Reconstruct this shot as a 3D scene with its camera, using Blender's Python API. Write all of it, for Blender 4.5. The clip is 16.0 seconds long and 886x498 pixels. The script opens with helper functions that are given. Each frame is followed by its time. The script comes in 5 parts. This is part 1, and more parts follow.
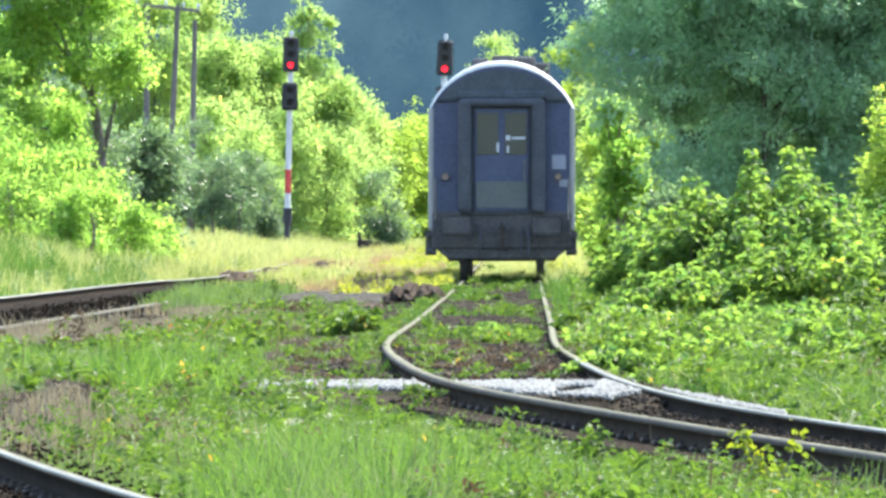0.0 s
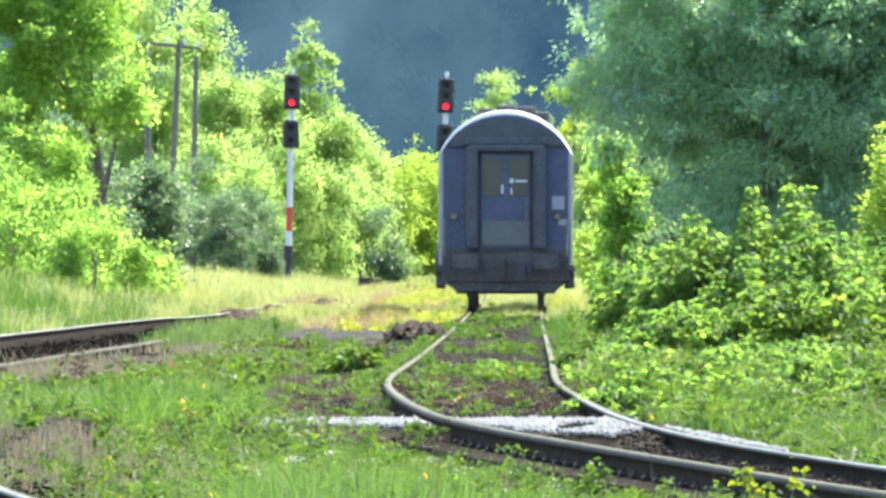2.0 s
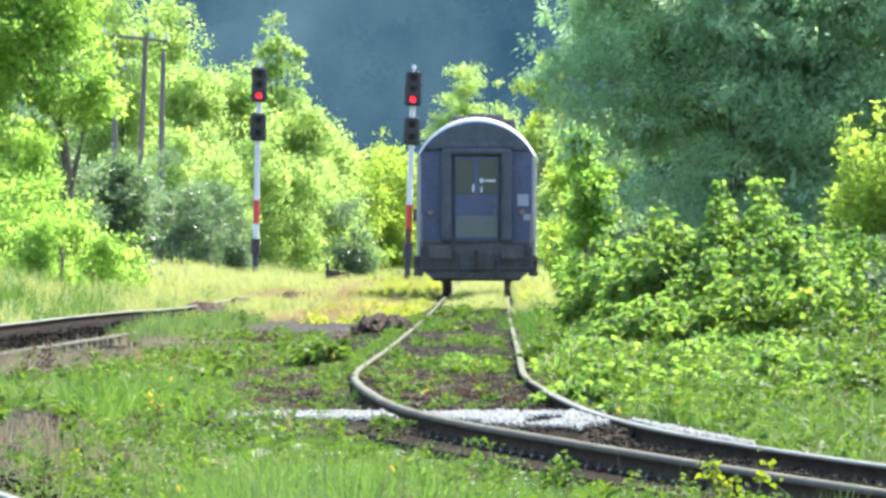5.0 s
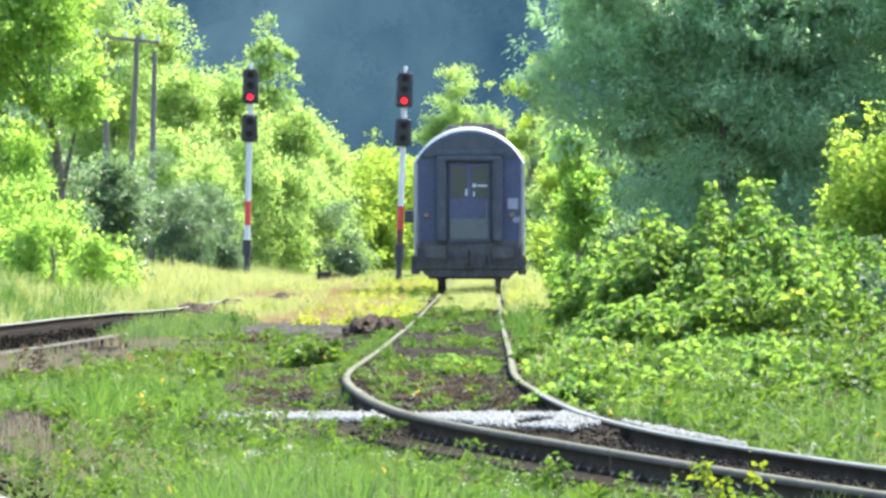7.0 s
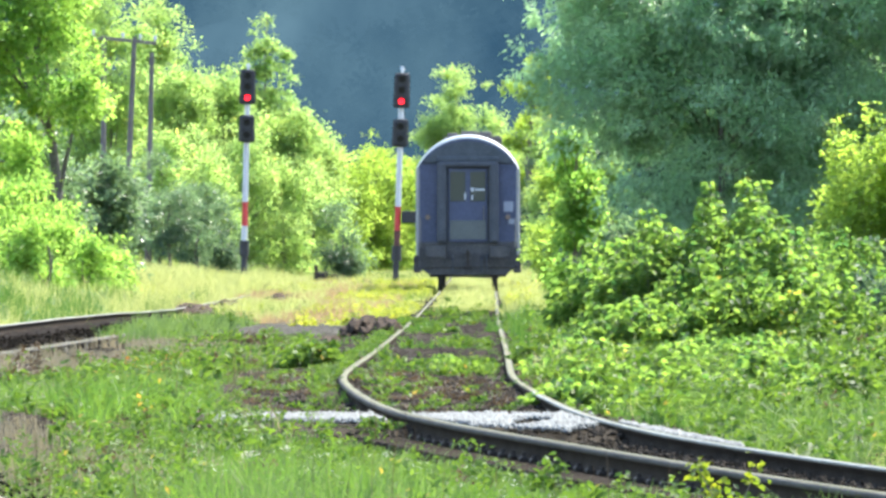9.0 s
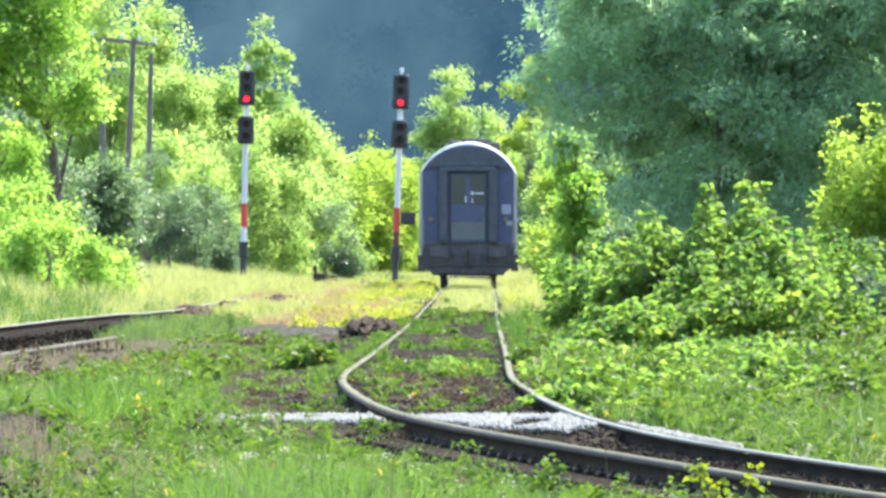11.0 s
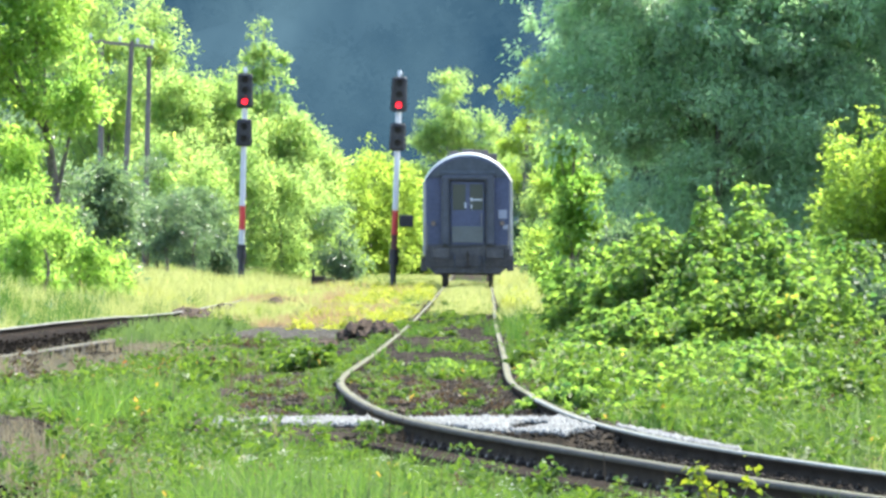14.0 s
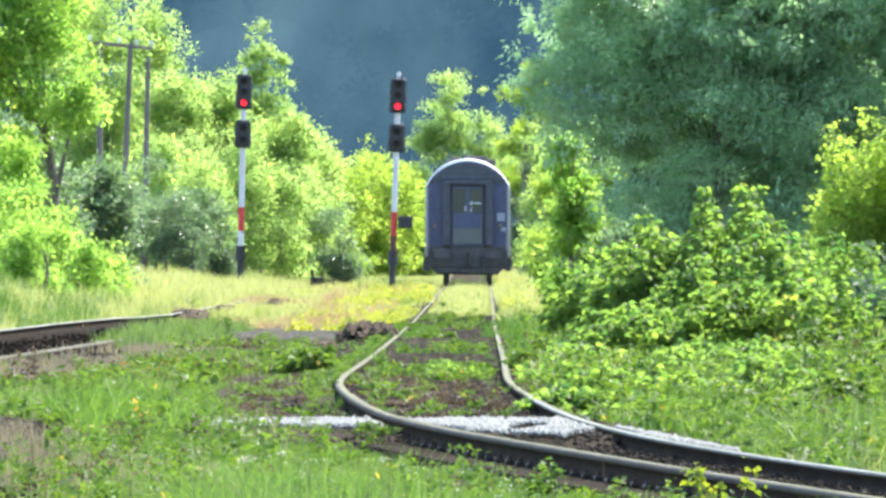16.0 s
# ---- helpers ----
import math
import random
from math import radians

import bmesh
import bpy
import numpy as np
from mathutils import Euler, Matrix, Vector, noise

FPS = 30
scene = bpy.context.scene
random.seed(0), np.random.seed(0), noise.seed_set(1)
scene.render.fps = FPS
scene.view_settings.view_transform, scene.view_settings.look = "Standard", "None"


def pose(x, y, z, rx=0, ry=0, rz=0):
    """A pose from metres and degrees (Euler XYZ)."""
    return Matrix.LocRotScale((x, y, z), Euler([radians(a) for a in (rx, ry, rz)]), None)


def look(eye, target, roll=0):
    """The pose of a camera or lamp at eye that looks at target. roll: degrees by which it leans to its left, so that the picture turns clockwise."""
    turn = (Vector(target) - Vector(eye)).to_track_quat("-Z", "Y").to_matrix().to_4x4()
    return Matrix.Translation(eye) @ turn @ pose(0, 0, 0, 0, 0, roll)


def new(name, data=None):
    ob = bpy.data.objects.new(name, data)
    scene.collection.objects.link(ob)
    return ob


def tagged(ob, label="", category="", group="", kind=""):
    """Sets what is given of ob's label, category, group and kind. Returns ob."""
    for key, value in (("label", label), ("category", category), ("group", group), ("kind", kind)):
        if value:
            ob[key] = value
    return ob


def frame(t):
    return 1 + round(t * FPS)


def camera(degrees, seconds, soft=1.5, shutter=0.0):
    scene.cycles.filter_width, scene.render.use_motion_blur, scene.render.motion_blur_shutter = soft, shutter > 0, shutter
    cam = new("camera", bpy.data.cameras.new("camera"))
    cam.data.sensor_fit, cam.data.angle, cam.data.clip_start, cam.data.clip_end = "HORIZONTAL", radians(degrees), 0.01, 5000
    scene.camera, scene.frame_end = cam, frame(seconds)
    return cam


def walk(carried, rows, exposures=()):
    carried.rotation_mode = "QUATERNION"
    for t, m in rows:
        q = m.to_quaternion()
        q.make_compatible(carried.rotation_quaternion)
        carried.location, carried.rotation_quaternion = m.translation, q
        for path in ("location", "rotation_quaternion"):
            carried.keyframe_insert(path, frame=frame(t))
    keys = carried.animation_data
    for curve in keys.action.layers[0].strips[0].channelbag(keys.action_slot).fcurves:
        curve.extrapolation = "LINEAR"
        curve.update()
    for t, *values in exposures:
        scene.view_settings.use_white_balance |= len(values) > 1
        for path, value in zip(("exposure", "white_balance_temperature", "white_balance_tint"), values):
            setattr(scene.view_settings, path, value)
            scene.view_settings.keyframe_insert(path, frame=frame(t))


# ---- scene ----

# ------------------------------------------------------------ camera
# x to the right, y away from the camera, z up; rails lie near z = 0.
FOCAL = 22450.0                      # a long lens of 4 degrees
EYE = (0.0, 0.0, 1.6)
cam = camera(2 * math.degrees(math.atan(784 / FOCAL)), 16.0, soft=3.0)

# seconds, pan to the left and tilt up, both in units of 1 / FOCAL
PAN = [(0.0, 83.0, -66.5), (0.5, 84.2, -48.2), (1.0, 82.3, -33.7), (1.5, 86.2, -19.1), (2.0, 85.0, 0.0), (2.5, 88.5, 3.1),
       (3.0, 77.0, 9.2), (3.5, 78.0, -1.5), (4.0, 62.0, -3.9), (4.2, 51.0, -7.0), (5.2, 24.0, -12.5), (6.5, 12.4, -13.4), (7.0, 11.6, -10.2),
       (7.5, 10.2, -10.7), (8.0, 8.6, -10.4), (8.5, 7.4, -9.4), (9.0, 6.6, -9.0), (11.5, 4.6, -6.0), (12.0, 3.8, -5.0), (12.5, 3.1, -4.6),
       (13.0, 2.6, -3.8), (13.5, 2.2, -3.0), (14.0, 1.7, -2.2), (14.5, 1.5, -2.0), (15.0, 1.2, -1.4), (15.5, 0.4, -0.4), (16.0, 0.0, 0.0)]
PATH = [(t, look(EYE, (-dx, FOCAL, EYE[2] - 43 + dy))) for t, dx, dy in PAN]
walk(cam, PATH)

# ------------------------------------------------------------ light
SUN_AZ, SUN_EL = radians(38), radians(50)
world = bpy.data.worlds.new("world")
scene.world = world
world.use_nodes = True
wn = world.node_tree
sky = wn.nodes.new("ShaderNodeTexSky")
sky.sky_type, sky.sun_disc, sky.sun_elevation, sky.sun_rotation = "NISHITA", False, SUN_EL, SUN_AZ
wn.nodes["Background"].inputs["Strength"].default_value = 0.15
wn.links.new(sky.outputs[0], wn.nodes["Background"].inputs["Color"])
sun = new("sun", bpy.data.lights.new("sun", "SUN"))
sun.data.energy, sun.data.angle, sun.data.color = 3.5, radians(0.53), (1.0, 0.95, 0.84)
SUN_DIR = Vector((math.sin(SUN_AZ) * math.cos(SUN_EL), math.cos(SUN_AZ) * math.cos(SUN_EL), math.sin(SUN_EL)))
sun.matrix_world = look(SUN_DIR * 100, (0, 0, 0))
scene.view_settings.exposure = 2.08


# ------------------------------------------------------------ materials
def nodes_of(name):
    m = bpy.data.materials.new(name)
    m.use_nodes = True
    nt = m.node_tree
    return m, nt, nt.nodes["Principled BSDF"], nt.nodes, nt.links


def surface(name, dark, light, rough=0.7, metal=0.0, scale=3.0, fine=40.0, bump=0.2, per_object=0.0, spec=0.4, island=0.0):
    """Two tones mixed by a broad and a fine noise, with a bump of the fine one."""
    m, nt, p, N, L = nodes_of(name)
    co = N.new("ShaderNodeTexCoord")
    n1, n2 = N.new("ShaderNodeTexNoise"), N.new("ShaderNodeTexNoise")
    n1.inputs["Scale"].default_value, n2.inputs["Scale"].default_value = scale, fine
    n1.inputs["Detail"].default_value = n2.inputs["Detail"].default_value = 4
    for n in (n1, n2):
        L.new(co.outputs["Object"], n.inputs["Vector"])
    add = N.new("ShaderNodeMath")
    add.operation = "MULTIPLY_ADD"
    add.inputs[1].default_value = 0.5
    L.new(n2.outputs[0], add.inputs[0])
    half = N.new("ShaderNodeMath")
    half.operation = "MULTIPLY"
    half.inputs[1].default_value = 0.5
    L.new(n1.outputs[0], half.inputs[0])
    L.new(half.outputs[0], add.inputs[2])
    src = add.outputs[0]
    if per_object:
        info = N.new("ShaderNodeObjectInfo")
        o = N.new("ShaderNodeMath")
        o.operation = "MULTIPLY_ADD"
        o.inputs[1].default_value = per_object
        L.new(info.outputs["Random"], o.inputs[0])
        L.new(src, o.inputs[2])
        src = o.outputs[0]
    if island:
        geo = N.new("ShaderNodeNewGeometry")
        o = N.new("ShaderNodeMath")
        o.operation = "MULTIPLY_ADD"
        o.inputs[1].default_value = island
        L.new(geo.outputs["Random Per Island"], o.inputs[0])
        L.new(src, o.inputs[2])
        src = o.outputs[0]
    r = N.new("ShaderNodeMapRange")
    r.inputs[1].default_value, r.inputs[2].default_value = 0.32, 0.68 + per_object + island
    L.new(src, r.inputs[0])
    mix = N.new("ShaderNodeMix")
    mix.data_type = "RGBA"
    mix.inputs["A"].default_value, mix.inputs["B"].default_value = (*dark, 1), (*light, 1)
    L.new(r.outputs[0], mix.inputs[0])
    L.new(mix.outputs["Result"], p.inputs["Base Color"])
    p.inputs["Roughness"].default_value, p.inputs["Metallic"].default_value = rough, metal
    p.inputs["Specular IOR Level"].default_value = spec
    if bump:
        b = N.new("ShaderNodeBump")
        b.inputs["Strength"].default_value, b.inputs["Distance"].default_value = bump, 0.02
        L.new(n2.outputs[0], b.inputs["Height"])
        L.new(b.outputs[0], p.inputs["Normal"])
    return m


def foliage(name, dark, light, through_colour, thin=0.45, scale=0.5, rough=0.55, odd=None, spec=0.22):
    """Leaves: colour varies from leaf to leaf and clump to clump; light shines through."""
    m, nt, p, N, L = nodes_of(name)
    geo, co = N.new("ShaderNodeNewGeometry"), N.new("ShaderNodeTexCoord")
    n = N.new("ShaderNodeTexNoise")
    n.inputs["Scale"].default_value = scale
    L.new(co.outputs["Object"], n.inputs["Vector"])
    a = N.new("ShaderNodeMath")
    a.operation = "MULTIPLY_ADD"
    a.inputs[1].default_value = 0.6
    L.new(geo.outputs["Random Per Island"], a.inputs[0])
    r = N.new("ShaderNodeMapRange")
    r.inputs[1].default_value, r.inputs[2].default_value = 0.38, 0.62
    r.inputs[3].default_value, r.inputs[4].default_value = 0.0, 0.4
    n2 = N.new("ShaderNodeTexNoise")
    n2.inputs["Scale"].default_value = scale * 6
    L.new(co.outputs["Object"], n2.inputs["Vector"])
    both = N.new("ShaderNodeMix")
    both.data_type = "FLOAT"
    both.inputs[0].default_value = 0.45
    L.new(n.outputs[0], both.inputs[2])
    L.new(n2.outputs[0], both.inputs[3])
    L.new(both.outputs[0], r.inputs[0])
    L.new(r.outputs[0], a.inputs[2])
    ramp = N.new("ShaderNodeValToRGB")
    ramp.color_ramp.elements[0].color, ramp.color_ramp.elements[1].color = (*dark, 1), (*light, 1)
    if odd:
        ramp.color_ramp.elements[1].position = 0.93
        e = ramp.color_ramp.elements.new(0.965)
        e.color = (*odd, 1)
    L.new(a.outputs[0], ramp.inputs[0])
    L.new(ramp.outputs[0], p.inputs["Base Color"])
    p.inputs["Roughness"].default_value = rough
    p.inputs["Specular IOR Level"].default_value = spec
    t = N.new("ShaderNodeBsdfTranslucent")
    tint = N.new("ShaderNodeMix")
    tint.data_type, tint.blend_type = "RGBA", "MULTIPLY"
    tint.inputs[0].default_value = 1.0
    tint.inputs["B"].default_value = (*through_colour, 1)
    L.new(ramp.outputs[0], tint.inputs["A"])
    L.new(tint.outputs["Result"], t.inputs["Color"])
    mx = N.new("ShaderNodeMixShader")
    mx.inputs[0].default_value = thin
    L.new(p.outputs[0], mx.inputs[1])
    L.new(t.outputs[0], mx.inputs[2])
    L.new(mx.outputs[0], N["Material Output"].inputs["Surface"])
    return m


def glow(name, colour, strength):
    m, nt, p, N, L = nodes_of(name)
    p.inputs["Base Color"].default_value = (*colour, 1)
    p.inputs["Emission Color"].default_value = (*colour, 1)
    p.inputs["Emission Strength"].default_value = strength
    return m


SOIL = surface("soil", (0.018, 0.0148, 0.0105), (0.058, 0.048, 0.034), 0.95, 0, 0.35, 9.0, 0.6, 0.0, 0.02)
EARTH = surface("dug_earth", (0.022, 0.017, 0.013), (0.090, 0.069, 0.052), 0.95, 0, 1.2, 12.0, 0.8, 0.0, 0.02)
BALLAST = surface("ballast", (0.012, 0.0102, 0.008), (0.072, 0.062, 0.050), 0.95, 0, 0.6, 22.0, 0.5, 0.0, 0.03, 0.6)
# Siding ballast blackened: the shade along it is put into the colour.
SHADED_BALLAST = surface("shade_black_ballast", (0.004, 0.0034, 0.0028), (0.022, 0.018, 0.014), 0.95, 0, 0.9, 22.0, 0.8, 0.0, 0.02, 0.5)
CHALK = surface("pale_gravel", (0.085, 0.09, 0.087), (0.29, 0.30, 0.29), 0.85, 0, 1.0, 30.0, 0.5, 0.0, 0.2, 0.5)
RAIL_SIDE = surface("rusty_rail", (0.014, 0.0105, 0.008), (0.050, 0.037, 0.026), 0.95, 0.0, 2.0, 40.0, 0.3, 0.0, 0.03)
# Darker than the rusty rail: the web's shade is put into the colour.
RAIL_SHADED = surface("shade_black_rail", (0.010, 0.008, 0.006), (0.034, 0.025, 0.018), 0.95, 0.0, 2.0, 40.0, 0.3, 0.0, 0.03)
# Polished edge without metal: its reflected sheen is put into the pale colour.
RAIL_BRIGHT = surface("polished_gauge_steel", (0.10, 0.095, 0.07), (0.34, 0.335, 0.28), 0.55, 0.0, 0.22, 30.0, 0.05, 0.0, 0.15)
RAIL_DULL = surface("dull_rail_face", (0.045, 0.040, 0.033), (0.105, 0.095, 0.080), 0.8, 0.1, 2.0, 30.0, 0.1, 0.0, 0.15)
# Worn steel; the yellow-green tint imitates foliage reflected in it.
RAIL_HEAD = surface("worn_green_tinted_head", (0.09, 0.088, 0.058), (0.17, 0.170, 0.105), 0.85, 0.0, 1.0, 30.0, 0.1, 0.0, 0.08)
SLEEPER = surface("tarred_sleeper", (0.012, 0.010, 0.008), (0.055, 0.042, 0.031), 0.9, 0, 3.0, 30.0, 0.6, 0.3, 0.03)
IRON = surface("dark_iron", (0.02, 0.018, 0.017), (0.07, 0.055, 0.045), 0.7, 0.4, 4.0, 40.0, 0.3)
BARK = surface("bark", (0.07, 0.06, 0.05), (0.22, 0.19, 0.16), 0.95, 0, 3.0, 20.0, 0.7)
POLEWOOD = surface("grey_pole_wood", (0.09, 0.08, 0.07), (0.20, 0.18, 0.16), 0.9, 0, 1.0, 15.0, 0.4)
WHITE = surface("white_mast_paint", (0.45, 0.46, 0.46), (0.62, 0.62, 0.61), 0.5, 0, 2.0, 20.0, 0.1)
RED = surface("red_mast_paint", (0.42, 0.03, 0.03), (0.58, 0.05, 0.04), 0.5, 0, 2.0, 20.0, 0.1)
RED_BROWN = surface("dull_red_brown_paint", (0.06, 0.03, 0.025), (0.16, 0.055, 0.045), 0.8, 0, 3.0, 25.0, 0.3)
BLACK = surface("black_paint", (0.012, 0.012, 0.014), (0.035, 0.035, 0.04), 0.5, 0, 2.0, 20.0, 0.1)
LENS = surface("dark_lens", (0.006, 0.006, 0.007), (0.014, 0.014, 0.014), 0.25, 0, 2.0, 20.0, 0.0, 0, 0.15)
RED_LIGHT = glow("red_signal_light", (1.0, 0.008, 0.02), 1.1)
# Coach blue, end grey, rubber and underframe tones are lifted to imitate haze.
BLUE = surface("dark_blue_coach_paint", (0.034, 0.044, 0.086), (0.068, 0.082, 0.146), 0.5, 0, 2.2, 12.0, 0.08)
SIDE = surface("pale_grey_side_paint", (0.20, 0.205, 0.205), (0.34, 0.34, 0.33), 0.4, 0, 1.2, 18.0, 0.03)
ROOF = surface("pale_grey_roof_paint", (0.44, 0.44, 0.42), (0.68, 0.67, 0.63), 0.55, 0, 3.5, 14.0, 0.2)
ENDGREY = surface("sooty_end_paint", (0.032, 0.041, 0.052), (0.076, 0.088, 0.102), 0.65, 0, 2.5, 14.0, 0.15)
RUBBER = surface("haze_lifted_rubber", (0.036, 0.042, 0.052), (0.085, 0.092, 0.108), 0.75, 0, 3.0, 20.0, 0.2)
UNDER = surface("grimy_underframe", (0.038, 0.038, 0.042), (0.115, 0.11, 0.108), 0.85, 0.1, 2.0, 18.0, 0.4)
DOORGREY = surface("grey_door_panel", (0.075, 0.085, 0.085), (0.12, 0.13, 0.125), 0.6, 0, 2.0, 18.0, 0.1)
PLATE = surface("white_plate", (0.20, 0.22, 0.28), (0.30, 0.32, 0.38), 0.5, 0, 2.0, 20.0, 0.0)
NOTICE = surface("white_notice_paper", (0.42, 0.45, 0.5), (0.55, 0.57, 0.6), 0.6, 0, 2.0, 20.0, 0.0)
AMBER = surface("amber_lens", (0.15, 0.11, 0.10), (0.24, 0.17, 0.14), 0.2, 0, 2.0, 20.0, 0.0)
STEEL = surface("worn_wheel_steel", (0.12, 0.11, 0.10), (0.3, 0.28, 0.26), 0.5, 0.8, 2.0, 20.0, 0.1)
# The greenish base tone imitates foliage reflected in the panes.
GLASS, _nt, _p, _N, _L = nodes_of("dark_coach_glass")
_p.inputs["Base Color"].default_value = (0.05, 0.062, 0.055, 1)
_p.inputs["Roughness"].default_value = 0.12
_p.inputs["Specular IOR Level"].default_value = 0.22

LEAF_LIME = foliage("lime_leaves", (0.065, 0.160, 0.036), (0.225, 0.33, 0.075), (2.4, 2.3, 1.7), 0.68, 0.5, 0.42, (0.38, 0.36, 0.06))
# Darkest tones are raised to imitate haze over the far trees.
LEAF_PALE = foliage("pale_far_leaves", (0.110, 0.200, 0.078), (0.232, 0.312, 0.092), (2.4, 2.3, 1.8), 0.66, 0.6, 0.5, (0.40, 0.36, 0.07))
LEAF_WILLOW = foliage("willow_leaves", (0.150, 0.240, 0.155), (0.34, 0.485, 0.30), (1.7, 1.85, 1.35), 0.52, 0.8, 0.36, None, 0.45)
# Grey-green herbs, and a dim tone that carries shade and haze for trees.
LEAF_DUSK = foliage("grey_green_shaded_leaves", (0.050, 0.100, 0.062), (0.165, 0.245, 0.112), (1.8, 1.8, 1.4), 0.48, 0.9, 0.36, None, 0.45)
LEAF_BUSH = foliage("bush_leaves", (0.028, 0.084, 0.030), (0.165, 0.245, 0.046), (2.1, 2.1, 1.4), 0.6, 1.1, odd=(0.42, 0.33, 0.06))
# Yellow leaves, brightened in the colour itself to look sunlit.
LEAF_YELLOW = foliage("sunlit_yellow_leaves", (0.105, 0.185, 0.042), (0.25, 0.34, 0.07), (2.3, 2.15, 1.4), 0.68)
LEAF_SAPLING = foliage("sapling_leaves", (0.06, 0.12, 0.02), (0.19, 0.23, 0.03), (1.9, 1.7, 0.8), 0.55, odd=(0.34, 0.25, 0.05))
# Leaf colour with the shade already mixed in.
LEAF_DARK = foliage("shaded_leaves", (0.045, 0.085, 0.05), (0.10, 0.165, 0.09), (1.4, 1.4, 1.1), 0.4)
GRASS = foliage("green_grass", (0.022, 0.068, 0.014), (0.106, 0.195, 0.040), (1.5, 1.5, 1.0), 0.47, 0.35)
GRASS_FRESH = foliage("fresh_green_grass", (0.030, 0.085, 0.016), (0.150, 0.255, 0.050), (1.5, 1.5, 1.0), 0.47, 0.35)
GRASS_SOFT = foliage("grey_green_grass", (0.045, 0.085, 0.030), (0.155, 0.225, 0.085), (1.5, 1.5, 1.0), 0.47, 0.35)
GRASS_PALE = foliage("bleached_grass", (0.195, 0.25, 0.080), (0.46, 0.48, 0.215), (1.4, 1.32, 0.98), 0.45, 0.3)
GRASS_TAN = foliage("tan_grass", (0.22, 0.15, 0.09), (0.46, 0.36, 0.22), (1.2, 1.1, 0.8), 0.4, 0.4)
GRASS_DRY = foliage("dry_grass", (0.13, 0.115, 0.085), (0.29, 0.265, 0.20), (1.2, 1.1, 0.8), 0.35, 0.6)
DEAD_WEED = foliage("withered_leaves", (0.042, 0.032, 0.022), (0.135, 0.10, 0.064), (1.2, 1.05, 0.8), 0.3)
GRASS_STRAW = foliage("pale_dry_leaves", (0.34, 0.35, 0.26), (0.55, 0.56, 0.44), (1.1, 1.1, 1.0), 0.3)
SORREL = foliage("rusty_sorrel", (0.16, 0.07, 0.025), (0.42, 0.19, 0.05), (1.3, 1.1, 0.8), 0.35)
PETAL = foliage("white_petals", (0.55, 0.56, 0.52), (0.75, 0.76, 0.72), (1.1, 1.1, 1.1), 0.3)
WEED = foliage("weed_leaves", (0.022, 0.064, 0.015), (0.130, 0.216, 0.040), (1.55, 1.5, 0.75), 0.45, 1.0, odd=(0.34, 0.24, 0.07))
MEADOW_HERB = foliage("yellow_meadow_herbs", (0.13, 0.20, 0.04), (0.42, 0.44, 0.09), (1.6, 1.5, 0.8), 0.5, 0.4)


# ------------------------------------------------------------ mesh helpers
def mesh_of(name, verts, faces, material):
    """A mesh from arrays: verts (n, 3) and faces (m, k), all faces with the same number of corners."""
    me = bpy.data.meshes.new(name)
    verts, faces = np.asarray(verts, np.float32), np.asarray(faces, np.int32)
    k = faces.shape[1]
    me.vertices.add(len(verts))
    me.vertices.foreach_set("co", verts.ravel())
    me.loops.add(faces.size)
    me.loops.foreach_set("vertex_index", faces.ravel())
    me.polygons.add(len(faces))
    me.polygons.foreach_set("loop_start", np.arange(0, faces.size, k, dtype=np.int32))
    me.materials.append(material)
    me.update(calc_edges=True)
    return me


def part(name, bm, material, parent=None, label="", smooth=False):
    """Links a bmesh as one mesh object, under a thing or a part if one is given."""
    me = bpy.data.meshes.new(name)
    bm.to_mesh(me)
    bm.free()
    me.materials.append(material)
    if smooth:
        me.polygons.foreach_set("use_smooth", [True] * len(me.polygons))
    ob = new(name, me)
    if parent:
        ob.parent = parent
    return tagged(ob, label)


def box(bm, x0, x1, y0, y1, z0, z1, bevel=0.0):
    m = Matrix.Translation(((x0 + x1) / 2, (y0 + y1) / 2, (z0 + z1) / 2)) @ Matrix.Diagonal((x1 - x0, y1 - y0, z1 - z0, 1))
    got = bmesh.ops.create_cube(bm, size=1, matrix=m)
    if bevel:
        edges = list({e for v in got["verts"] for e in v.link_edges})
        bmesh.ops.bevel(bm, geom=edges, offset=bevel, segments=2, affect="EDGES", profile=0.5)
    return bm


def rod(bm, a, b, r0, r1=None, sides=10):
    """A tapered round bar from a to b."""
    a, b = Vector(a), Vector(b)
    d = b - a
    m = Matrix.Translation((a + b) / 2) @ d.to_track_quat("Z", "Y").to_matrix().to_4x4()
    bmesh.ops.create_cone(bm, cap_ends=True, segments=sides, radius1=r0, radius2=r0 if r1 is None else r1, depth=d.length, matrix=m)
    return bm


def tubes(paths, sides=6):
    """Verts and faces of tapered tubes; each path is a list of (point, radius)."""
    V, F = [], []
    for path in paths:
        base = len(V)
        for i, (p, r) in enumerate(path):
            q = path[min(i + 1, len(path) - 1)][0] - path[max(i - 1, 0)][0]
            q = q.normalized() if q.length else Vector((0, 0, 1))
            u = q.orthogonal().normalized()
            w = q.cross(u)
            for s in range(sides):
                a = 2 * math.pi * s / sides
                V.append(p + (u * math.cos(a) + w * math.sin(a)) * r)
        for i in range(len(path) - 1):
            for s in range(sides):
                t = (s + 1) % sides
                F.append((base + i * sides + s, base + i * sides + t, base + (i + 1) * sides + t, base + (i + 1) * sides + s))
    return np.array([tuple(v) for v in V]), np.array(F)


def unit(a):
    return a / np.maximum(np.linalg.norm(a, axis=1, keepdims=True), 1e-6)


